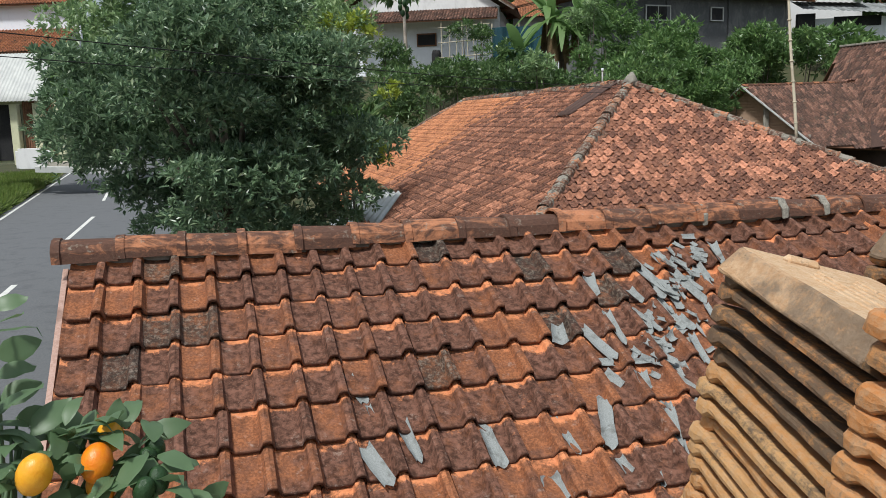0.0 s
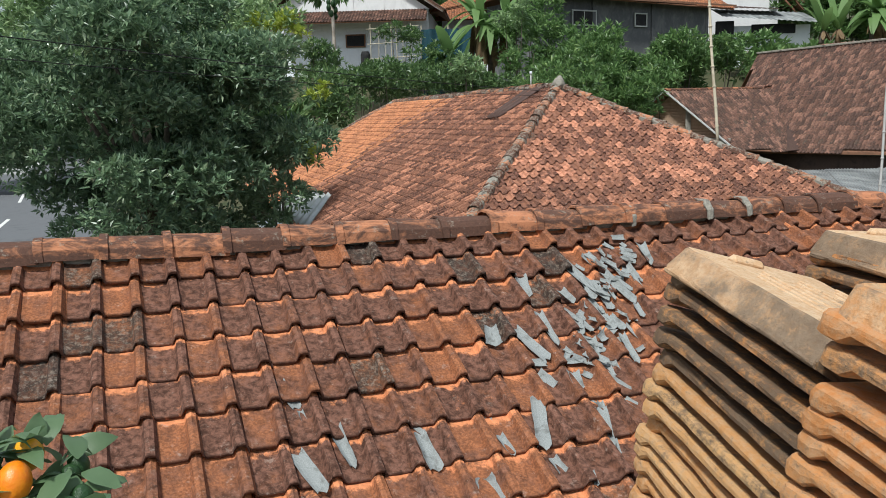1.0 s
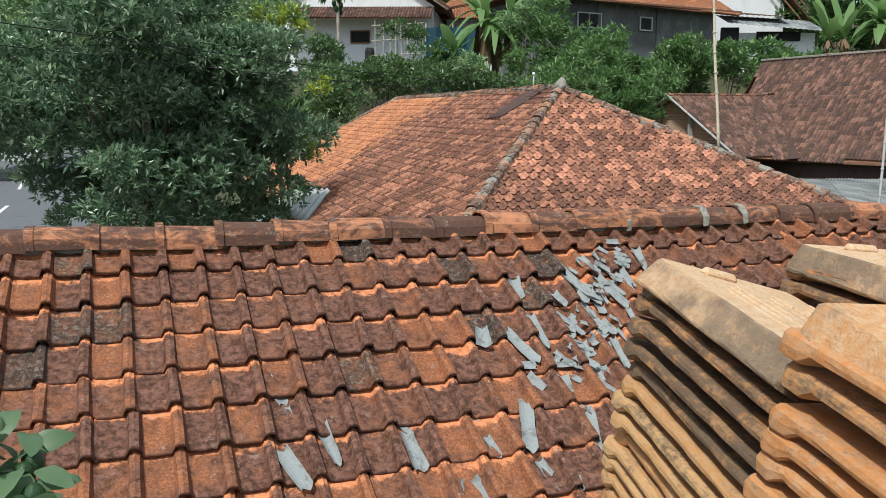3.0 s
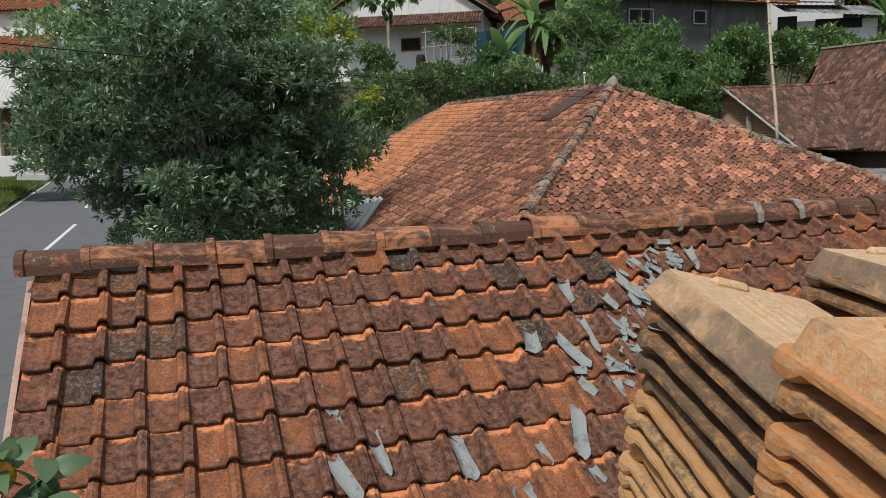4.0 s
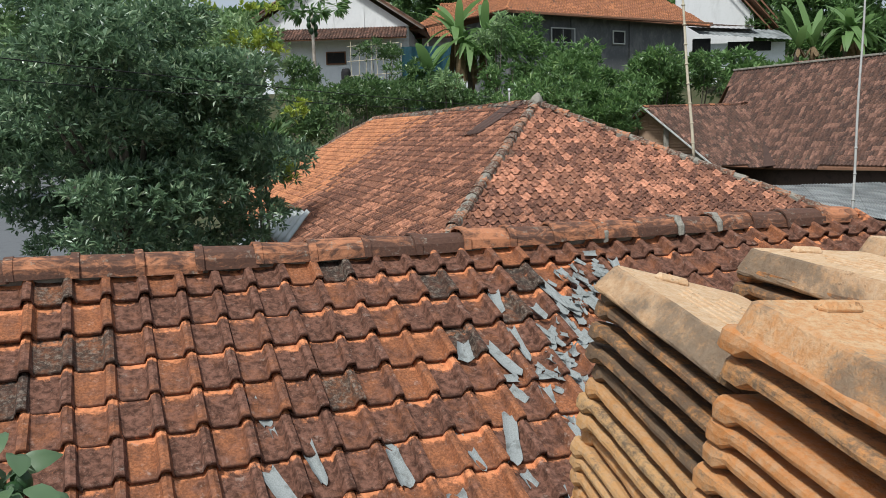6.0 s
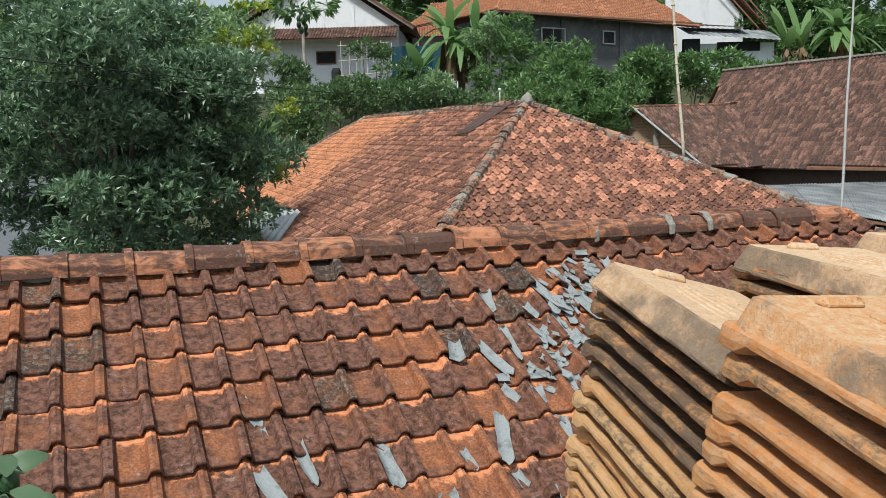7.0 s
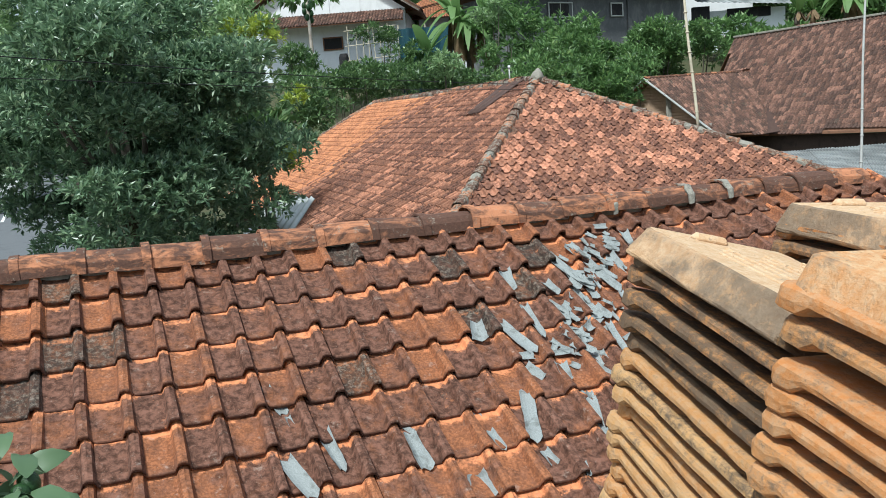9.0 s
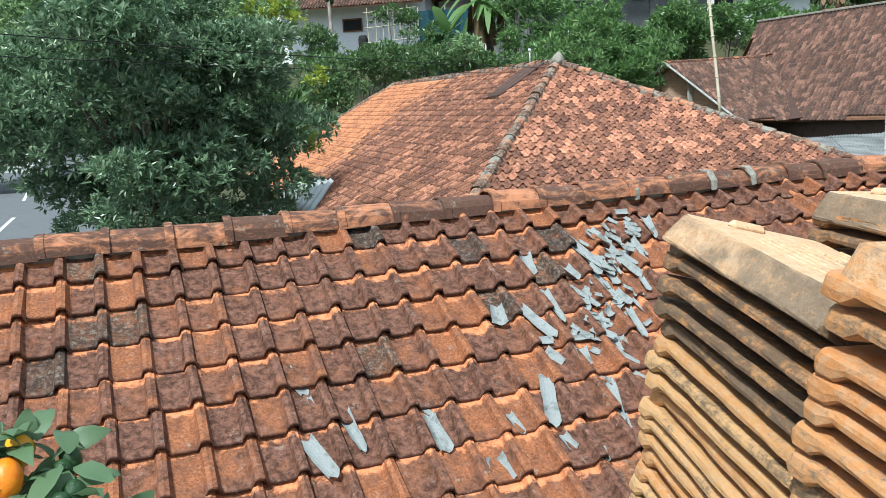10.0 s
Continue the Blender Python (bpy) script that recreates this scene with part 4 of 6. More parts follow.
def build_grey_house():
    rng = random.Random(21)
    L, R = Vector((24.384, 43.059, 12.826)), Vector((39.202, 45.312, 12.720))
    fr = facade(L, R)
    w = (R - L).length / SPREAD
    house = empty("house", fr @ Vector((w / 2, 3, -6)), "unfinished house with bare dark grey walls under orange tiles", "house")
    top = -0.1
    part("wall", boxed((w / 2, 0.1, top - 2.42), (w, 0.15, 5.4), fr), mat_grey_wall, house)
    part("wall", boxed((w - 0.1, 3.0, top - 2.6), (0.15, 6.0, 5.2), fr), mat_grey_wall, house)
    part("wall", boxed((0.1, 1.5, top - 2.6), (0.15, 3.0, 5.2), fr), mat_grey_wall, house)
    for i, x in enumerate((0.2, w * 0.33, w * 0.66)):
        part("concrete_column", boxed((x, 0.0, top - 2.6), (0.18, 0.1, 5.2), fr, 0.01), mat_grey_wall, house)
    eave = [fr @ Vector(p) for p in ((-0.5, -0.55, 0.0), (w + 1.0, -0.55, -0.02), (w + 0.2, 3.4, 2.15), (2.6, 3.4, 2.3))]
    tiled_slope(eave, house, rng, mat_far_tile, 0.21, 0.26)
    tiled_slope([fr @ Vector(p) for p in ((2.6, 3.4, 2.3), (-0.5, 7.0, 0.1), (-0.5, -0.55, 0.0))], house, rng, mat_far_tile, 0.21, 0.26)
    slab_part("roof_back", [eave[3], eave[2], fr @ Vector((w + 1.0, 6.6, 0.2)), fr @ Vector((1.5, 6.6, 0.2))], 0.08, (0, 0, -1), mat_brown_wood, house)
    stick("eave_board", eave[0] - Vector((0, 0, 0.07)), eave[1] - Vector((0, 0, 0.07)), 0.04, 0.12, mat_brown_wood, house)
    for a, b, bars in (((1.954, -0.476), (3.077, -1.014), 1), ((5.038, -0.491), (5.638, -0.983), 0)):
        wall_window(fr, a[0], b[0], b[1], a[1], house, mat_fibre, mat_unlit, bars)
    # shed beside it
    L, R = Vector((39.912, 45.470, 12.095)), Vector((46.014, 42.856, 11.139))
    fs = facade(L, R)
    w = (R - L).length / SPREAD
    shed = empty("shed", fs @ Vector((w / 2, 1, -4)), "low white shed with a rusty sheet roof", "shed")
    part("wall", boxed((w / 2 + 0.3, 0.5, -2.5), (w - 0.6, 0.15, 4.2), fs), mat_white, shed)
    # solid dark panels paint in the shade under the roof and inside the doorway
    part("unlit_panel", boxed((w * 0.62, 0.4, -0.55), (w * 0.45, 0.06, 0.4), fs), mat_unlit, shed, "dark panel painted as the shade under the sheet roof")
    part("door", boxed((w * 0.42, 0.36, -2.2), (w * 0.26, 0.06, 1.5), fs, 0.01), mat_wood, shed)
    part("unlit_panel", boxed((0.45, 0.3, -1.3), (0.7, 0.3, 2.2), fs), mat_unlit, shed)
    sheet_roof("roof_sheet", [fs @ Vector(p) for p in ((-0.5, 1.8, 0.75), (w * 0.7, 1.8, 0.45), (w * 0.72, 0.3, 0.25), (-0.5, 0.3, 0.42))], 14, mat_brown_tile, shed)
    sheet_roof("roof_sheet", [fs @ Vector(p) for p in ((0.1, 1.4, 0.45), (w, 1.4, 0.2), (w + 0.2, -0.3, -0.4), (0.2, -0.3, -0.05))], 18, mat_zinc, shed)
    # taller grey gable behind
    L, R = Vector((42.460, 50.858, 12.948)), Vector((48.679, 48.217, 12.131))
    fg = facade(L, R)
    tall = empty("house", fg @ Vector((2, 3, -5)), "grey-blue gabled house behind the shed", "house")
    v, f = slab_mesh([fg @ Vector(p) for p in ((0, 0, -3), (3.6, 0, -3), (3.6, 0, 0.6), (1.2, 0, 3.4), (0, 0, 3.0))], 0.2, fg.to_3x3() @ Vector((0, 1, 0)))
    child("wall", mesh_of("wall", v, f, mat_gable_white), tall)
    for s in (-0.5, 0.1):
        stick("barge_board", fg @ Vector((1.2 + s * 0.3, -0.4, 3.9 + s)), fg @ Vector((4.6 + s * 0.3, -0.4, 0.2 + s)), 0.05, 0.12, mat_brown_wood, tall)
    tiled_slope([fg @ Vector(p) for p in ((1.2, -0.5, 3.8), (4.6, -0.5, 0.0), (4.6, 4.0, 0.0), (1.2, 4.0, 3.8))], tall, rng, mat_brown_tile, 0.21, 0.26)


def build_white_house():
    rng = random.Random(22)
    L, R = Vector((10.697, 56.901, 13.055)), Vector((21.573, 52.113, 12.877))
    fr = facade(L, R)
    w = (R - L).length / SPREAD
    house = empty("house", fr @ Vector((w / 2, 4, -4)), "white village house with a wide gable and tiled awning", "house")
    apex = 2.35
    v, f = slab_mesh([fr @ Vector(p) for p in ((0.25, 0, 0), (w - 0.25, 0, 0), (w / 2, 0, apex - 0.1))], 0.15, fr.to_3x3() @ Vector((0, 1, 0)))
    child("gable_wall", mesh_of("gable_wall", v, f, mat_gable_white), house)
    for x in (w * 0.3, w * 0.52, w * 0.7):
        part("gable_batten", boxed((x, -0.02, 0.45), (0.03, 0.02, 0.9), fr), mat_gable_white, house)
    part("gable_vent", boxed((w * 0.52, -0.02, apex - 0.6), (0.7, 0.04, 0.35), fr), mat_wood, house)
    for x in (-0.35, w + 0.35):
        stick("barge_board", fr @ Vector((x, -0.35, -0.15)), fr @ Vector((w / 2, -0.35, apex + 0.1)), 0.04, 0.17, mat_wood, house)
    for s in (0, 1):
        x = -0.4 if s == 0 else w + 0.4
        tiled_slope([fr @ Vector(p) for p in ((w / 2, -0.4, apex + 0.2), (x, -0.4, -0.1), (x, 8, -0.1), (w / 2, 8, apex + 0.2))], house, rng, mat_brown_tile, 0.21, 0.26)
    part("wall", boxed((w / 2, 0.2, -2.0), (w - 0.6, 0.15, 4.0), fr), mat_white, house)
    for x in (0.4, w - 0.4):
        part("wall", boxed((x, 4.0, -2.0), (0.15, 7.6, 4.0), fr), mat_white, house)
    tiled_slope([fr @ Vector(p) for p in ((0.6, 0.05, 0.0), (w - 0.4, 0.05, 0.0), (w - 0.3, -1.1, -0.55), (0.5, -1.1, -0.55))], house, rng, mat_brown_tile, 0.21, 0.26)
    a, b = (3.376, -0.983), (4.175, -1.475)
    wall_window(fr @ Matrix.Translation((0, 0.1, 0)), a[0], b[0], b[1], a[1], house, mat_brown_wood, mat_unlit, 0)
    # clothes rack and tub by the wall
    rack = empty("bamboo_rack", fr @ Vector((w * 0.72, -1.3, -3.2)), "bamboo drying rack beside the white wall", "rack")
    for i in range(7):
        x = w * 0.64 + i * 0.28
        bar("upright", fr @ Vector((x, -1.3, -3.4)), fr @ Vector((x + 0.1 * math.sin(i), -1.3, -0.7 - 0.1 * (i % 3))), 0.025, mat_bamboo, rack)
    for z in (-0.9, -1.5, -2.1):
        bar("rail", fr @ Vector((w * 0.62, -1.32, z)), fr @ Vector((w * 0.64 + 2.0, -1.32, z + 0.1)), 0.025, mat_bamboo, rack)
    tub = empty("water_drum", fr @ Vector((w * 0.6, -0.9, -2.6)), "black plastic drum beside the house wall", "drum")
    v, f = tube([fr @ Vector((w * 0.6, -0.9, z)) for z in (-2.6, -2.5, -1.9, -1.75)], [0.3, 0.33, 0.33, 0.25], 12)
    child("body", mesh_of("body", v, f, mat_cable, True), tub)
    # blue tarpaulin shelter
    L, R = Vector((18.383, 45.943, 11.073)), Vector((21.456, 44.687, 10.990))
    ft = facade(L, R)
    w = (R - L).length / SPREAD
    tarp = empty("tarp_shelter", ft @ Vector((w / 2, 0, -3)), "shelter hung with faded blue tarpaulin under leaves", "shelter")
    verts, faces = [], []
    for j in range(5):
        for i in range(25):
            verts.append(ft @ Vector((w * i / 24, 0.09 * math.sin(i * 1.1) + 0.03 * math.sin(i * 2.7 + j), -0.05 - 0.62 * j)))
    faces = [(j * 25 + i, j * 25 + i + 1, j * 25 + 26 + i, j * 25 + 25 + i) for j in range(4) for i in range(24)]
    v2 = [v + ft.to_3x3() @ Vector((0, 0.02, 0)) for v in verts]
    n = len(verts)
    faces += [tuple(k + n for k in reversed(q)) for q in faces]
    child("cloth", mesh_of("cloth", verts + v2, faces, mat_blue, True), tarp)
    for x in (0, w / 2, w):
        bar("post", ft @ Vector((x, 0.1, 0.1)), ft @ Vector((x, 0.1, -3)), 0.04, mat_bamboo, tarp)
    # orange roof between the houses
    L, R = Vector((23.822, 58.406, 12.973)), Vector((31.316, 55.368, 12.944))
    fo = facade(L, R)
    back = empty("house", fo @ Vector((2, 2, -4)), "small house with an orange tile roof among bananas", "house")
    tiled_slope([fo @ Vector(p) for p in ((0, 0, 0), (4.9, 0, 0.1), (4.2, 3.0, 1.9), (1.2, 3.0, 1.9))], back, rng, mat_far_tile, 0.21, 0.26)
    part("wall", boxed((2.4, 0.6, -1.5), (4.2, 0.15, 3.2), fo), mat_white, back)


def build_left_houses():
    rng = random.Random(23)
    L, R = Vector((-11.404, 46.542, 7.043)), Vector((-6.184, 45.088, 6.875))
    fr = facade(L, R, 1.0)
    w = (R - L).length
    house = empty("shop_house", fr @ Vector((w / 2, 3, -4)), "roadside shop with cream pillars and brown shutters", "house")
    part("wall", boxed((w / 2, 0.5, -1.5), (w, 0.15, 3.4), fr), mat_cream, house)
    part("side_wall", boxed((w, 3.0, -1.5), (0.15, 5.0, 3.4), fr), mat_cream, house)
    px = [w * (x + 60) / 178 for x in (25, 66, 105, -30)]
    for x in px:
        part("pillar", boxed((x, 0.0, -1.6), (0.42, 0.42, 3.3), fr, 0.03), mat_cream, house)
    for a, b in ((px[0], px[1]), (px[1], px[2])):
        x0, x1 = a + 0.3, b - 0.3
        sh = part("shutter", boxed(((x0 + x1) / 2, 0.3, -1.3), (x1 - x0, 0.08, 2.9), fr, 0.01), mat_brown_wood, house)
        for i in range(5):
            x = x0 + (x1 - x0) * (i + 0.5) / 5
            part("board", boxed((x, 0.24, -1.3), ((x1 - x0) / 5 - 0.03, 0.04, 2.8), fr, 0.008), mat_brown_wood, sh)
    # solid panel coloured as the unlit inside of the shop
    part("unlit_panel", boxed((px[3] + 1.0, 0.35, -1.5), (1.6, 0.1, 3.0), fr), mat_unlit, house)
    part("base_wall", boxed((w * 0.66, -0.4, -2.95), (w * 0.36, 0.2, 0.95), fr, 0.02), mat_gable_white, house)
    sheet_roof("awning", [fr @ Vector(p) for p in ((-1, 2.6, 2.9), (w * 0.72, 2.6, 2.9), (w * 0.78, -0.8, 0.15), (-1, -0.8, 0.15))], 26, mat_fibre, house, "pale grey sheet awning")
    tiled_slope([fr @ Vector(p) for p in ((-1, 2.8, 3.0), (w * 0.75, 2.8, 3.0), (w * 0.7, 6.0, 4.5), (-1, 6.0, 4.5))], house, rng, mat_far_tile, 0.21, 0.26)
    part("upper_wall", boxed((w * 0.3, 6.2, 4.6), (w * 0.9, 0.2, 3.2), fr), mat_white, house)
    tiled_slope([fr @ Vector(p) for p in ((-1.5, 5.6, 6.0), (w * 0.85, 5.6, 6.0), (w * 0.7, 9.0, 7.9), (-1.5, 9.0, 7.9))], house, rng, mat_far_tile, 0.21, 0.26)
    part("culvert_wall", boxed((w * 1.08, -1.0, -3.35), (w * 0.5, 0.35, 0.5), fr, 0.03), mat_mortar, house)
    slab_part("driveway", [fr @ Vector(p) for p in ((w * 0.75, -1.5, -3.3), (w * 1.5, -1.5, -3.5), (w * 1.5, 1.0, -3.3), (w * 0.75, 1.0, -3.1))], 0.3, (0, 0, -1), mat_fibre, house)
    tagged(part("notice_board", boxed((px[0] + 0.9, -0.7, -2.9), (1.25, 0.06, 1.1), fr, 0.02), mat_gable_white), "white painted board leaning on the shop front", "board")


build_hipped_house()
build_brown_houses()
build_pole("bamboo_pole", ((13.380, 10.877, 4.911), (13.419, 11.536, 9.391)), 0.036, mat_bamboo, "pale bamboo pole standing behind the hipped roof", 8)
build_pole("antenna_pole", ((14.097, 7.038, 3.763), (14.748, 7.522, 8.732)), 0.026, mat_pipe, "thin grey metal antenna pole beside the roof", 3)
build_grey_house()
build_white_house()
build_left_houses()

# broken sheet at the side of the hipped house
sheet = empty("sheet_awning", (3.0, 5.6, 3.0), "torn pale corrugated sheet awning beside the tiled roof", "awning")
sheet_roof("sheet", ((3.877, 11.490, 4.341), (4.328, 10.325, 4.385), (3.418, 8.207, 4.032), (3.132, 9.577, 4.229)), 7, mat_fibre, sheet, amp=0.025)
sheet_roof("sheet", ((3.721, 11.935, 4.234), (4.354, 11.570, 4.343), (3.708, 10.050, 4.233), (3.322, 10.567, 4.187)), 6, mat_zinc, sheet, amp=0.025)
bar("post", (3.397, 9.496, 4.181), (3.321, 9.344, 3.122), 0.04, mat_wood, sheet)


# ---- trees and plants ----
young = build_tree("tree", (2.984, 10.476, 3.960), (3.019, 10.814, 6.301), (1.15, 1.2, 1.5), 30, 0.62, 130, "tree with yellow-green young shoots behind the roadside tree", mat_leaf_pale, 12, (0.14, 0.026), 8, 0)
shoot_rng = np.random.default_rng(91)
for k, p in enumerate(((3.054, 9.991, 7.437), (3.273, 9.893, 7.374), (3.466, 9.805, 7.311), (3.622, 9.767, 7.479), (3.731, 9.691, 7.265), (3.726, 10.242, 8.018), (3.349, 10.396, 8.028),
                       (2.786, 10.849, 8.074), (1.788, 10.803, 7.981), (2.459, 10.745, 7.953), (3.921, 9.234, 6.189), (3.292, 6.957, 5.291), (4.011, 9.320, 6.276), (3.404, 9.962, 7.459))):
    around = np.array(p) + shoot_rng.normal(size=(7, 3)) * (0.10, 0.08, 0.06)
    v, f = leaf_cloud(shoot_rng, around, np.tile((0, -0.3, 1.0), (7, 1)), 9, 0.13, 0.03, -0.1)
    tagged(child("young_shoot", mesh_of("young_shoot", v, f, mat_shoot), young, None, "bright yellow-green young leaves"), kind="stuff")
build_tree("tree", (0.243, 11.046, 3.992), (0.421, 11.418, 7.25), (1.9, 1.5, 1.75), 54, 0.7, 120, "tall leafy tree rising behind the roadside tree", mat_leaf_pale, 13, (0.15, 0.028), 8, 0)
build_tree("tree", (2.132, 15.649, 3.468), (2.523, 16.023, 7.005), (1.6, 1.5, 1.6), 30, 0.8, 80, "leafy tree with pale shoots near the white house", mat_leaf_pale, 14, (0.18, 0.034), 7, 14)


def build_shrub(place, radii, count, size, per, label, seed, mat=None, leaf=(0.27, 0.046), leaves=8, name="shrub"):
    """Low bush: short stems and a cloud of leaf clumps."""
    rng = np.random.default_rng(seed)
    c = Vector(place)
    ground = min(ground_height(c.x, c.y), c.z - 0.3)
    radii, size, per = [r * SPREAD for r in radii], size * SPREAD * 0.85, per * 0.95
    bush = empty(name, (c.x, c.y, ground), label, "bush", "bushes on the slope")
    clumps = clump_tree(rng, place, radii, count, size)
    v, f = [], []
    for cl in clumps[: max(4, count // 3)]:
        v2, f2 = tube([(c.x + rng.normal() * 0.2, c.y + rng.normal() * 0.2, ground - 0.1), (c.x * 0.4 + cl[0] * 0.6, c.y * 0.4 + cl[1] * 0.6, (ground + cl[2]) / 2), cl[:3]], [0.05, 0.035, 0.012], 5)
        f += [tuple(i + len(v) for i in q) for q in f2]
        v += v2
    child("woody_stem", mesh_of("woody_stem", v, f, mat_bark), bush)
    p, d = crown_points(rng, clumps, per)
    v, f = leaf_cloud(rng, p, d, leaves, leaf[0], leaf[1], 0.15)
    tagged(child("foliage", mesh_of("foliage", v, f, mat or mat_bush), bush), kind="stuff")


for i, (p, r, n, s) in enumerate((
        ((21.988, 31.414, 7.820), (1.0, 0.9, 0.8), 16, 0.55), ((24.0, 34.2, 8.7), (1.0, 0.8, 0.9), 18, 0.55), ((28.793, 34.116, 8.253), (0.9, 0.8, 0.8), 18, 0.6),
        ((32.936, 36.100, 8.696), (0.9, 0.8, 0.7), 16, 0.55), ((21.7, 31.4, 6.7), (1.0, 0.9, 0.8), 20, 0.55), ((29.976, 35.234, 6.921), (1.0, 0.8, 0.8), 16, 0.6),
        ((18.276, 27.366, 6.774), (1.0, 0.8, 0.6), 12, 0.5), ((23.412, 38.272, 9.455), (0.7, 0.6, 1.0), 12, 0.5), ((23.858, 40.154, 11.217), (0.7, 0.6, 0.9), 12, 0.5), ((20.87, 37.4, 9.9), (0.55, 0.5, 0.7), 14, 0.45), ((19.9, 35.0, 8.3), (0.7, 0.5, 0.4), 10, 0.4), ((23.17, 29.33, 6.02), (0.7, 0.5, 0.7), 14, 0.45), ((22.36, 29.74, 6.58), (0.7, 0.5, 0.7), 14, 0.45), ((25.68, 31.67, 6.57), (0.7, 0.5, 0.7), 14, 0.45),
        ((24.92, 33.52, 7.79), (0.9, 0.6, 0.7), 15, 0.5), ((26.12, 32.95, 7.09), (0.9, 0.6, 0.7), 15, 0.5), ((28.74, 34.3, 8.23), (0.9, 0.6, 0.7), 15, 0.5), ((24.01, 34.02, 8.64), (0.9, 0.6, 0.7), 15, 0.5))):
    build_shrub(p, r, n, s, 45, "dense fresh green bush on the slope", 40 + i, None, (0.36, 0.052))
for i, (p, r, n, s) in enumerate((
        ((10.640, 34.103, 7.111), (1.2, 0.9, 0.7), 16, 0.55), ((12.591, 33.325, 7.189), (1.2, 0.9, 0.6), 16, 0.55), ((15.762, 37.584, 8.196), (0.9, 0.8, 0.7), 12, 0.5),
        ((16.123, 33.709, 7.301), (1.2, 0.9, 0.5), 14, 0.5), ((17.676, 31.226, 6.922), (1.0, 0.8, 0.5), 12, 0.45), ((10.871, 39.628, 8.620), (0.8, 0.8, 0.8), 12, 0.5),
        ((16.556, 44.815, 10.606), (0.9, 0.7, 0.5), 10, 0.45), ((9.290, 30.861, 5.823), (0.9, 0.6, 0.9), 16, 0.5), ((14.816, 45.182, 8.368), (1.6, 0.6, 0.4), 14, 0.4), ((11.664, 46.436, 8.218), (1.3, 0.6, 0.5), 14, 0.45), ((17.619, 44.001, 8.058), (1.4, 0.6, 0.4), 14, 0.4), ((21.033, 42.540, 7.529), (1.6, 0.6, 0.4), 14, 0.4), ((3.355, 8.924, 5.501), (0.32, 0.4, 0.6), 14, 0.26))):
    build_shrub(p, (r[0] * 0.9, r[1], r[2] * (0.6 + 0.15 * (i * 5 % 4))), max(7, int(n * 0.75)), s * (0.8 + 0.1 * (i % 4)), 60, "dark green undergrowth below the white house", 60 + i, mat_undergrowth, (0.30, 0.05))
for i, (p, r, n, s) in enumerate((
        ((41.282, 39.842, 8.237), (3.0, 1.2, 1.2), 18, 0.9), ((50.929, 43.707, 12.101), (3.4, 1.5, 2.2), 26, 1.0), ((55.155, 41.980, 11.987), (3.0, 1.5, 2.6), 24, 1.0),
        ((51.242, 51.164, 14.719), (2.6, 1.5, 2.0), 20, 1.0), ((26.507, 64.944, 15.874), (3.4, 1.5, 2.4), 26, 1.0), ((32.131, 64.553, 16.456), (3.0, 1.5, 2.0), 20, 1.0))):
    build_shrub(p, r, n, s, 30, "thicket of mixed trees behind the houses", 80 + i, None, (0.6, 0.12), 8, "thicket")

for i, (p, r) in enumerate((((15.95, 32.52, 7.86), (0.35, 0.3, 0.4)), ((19.83, 35.72, 10.58), (0.4, 0.3, 0.8)))):
    build_shrub(p, r, 9, 0.24, 90, "slim pale green sapling rising from the undergrowth", 95 + i, mat_leaf_pale, (0.34, 0.05), 8, "sapling")

# woods on the far hill
rng_f = np.random.default_rng(5)
far_clumps = [(x, 108 + 8 * rng_f.random(), 12.5 + 0.12 * x + rng_f.random() * 5, rng_f.uniform(2.6, 4.6)) for x in np.linspace(-24, 100, 50)]
far_clumps += [(x, 98 + 6 * rng_f.random(), 12 + 0.05 * x + rng_f.random() * 4, rng_f.uniform(2.4, 4.2)) for x in np.linspace(-20, 90, 46)]
far_clumps += [(x, 92 + 6 * rng_f.random(), 7 + 0.05 * x + rng_f.random() * 4, rng_f.uniform(2.4, 4.2)) for x in np.linspace(-20, 90, 46)]
p, d = crown_points(rng_f, far_clumps, 9)
v, f = leaf_cloud(rng_f, p, d, 6, 1.5, 0.36, 0.1)
tagged(new("far_woods", mesh_of("far_woods", v, f, mat_bush)), "wooded hillside behind the village", "woods", kind="stuff")


def blade(points, widths, sag=0.12):
    """A long leaf with a folded midrib: verts and faces."""
    verts, faces = [], []
    pts = [Vector(p) for p in points]
    for i, p in enumerate(pts):
        d = (pts[min(i + 1, len(pts) - 1)] - pts[max(i - 1, 0)]).normalized()
        side = d.cross(Vector((0, 0, 1)))
        side = side.normalized() if side.length > 1e-4 else Vector((1, 0, 0))
        up = side.cross(d)
        w = widths[i]
        for k in (-1, -0.5, 0, 0.5, 1):
            verts.append(p + side * w * k + up * (w * sag * abs(k) * (1 if abs(k) < 0.8 else 0.3)) + up * 0.03 * w * math.sin(9 * i + 3 * k))
        if i:
            o = 5 * i
            faces += [(o - 5 + k, o - 4 + k, o + 1 + k, o + k) for k in range(4)]
    return verts, faces


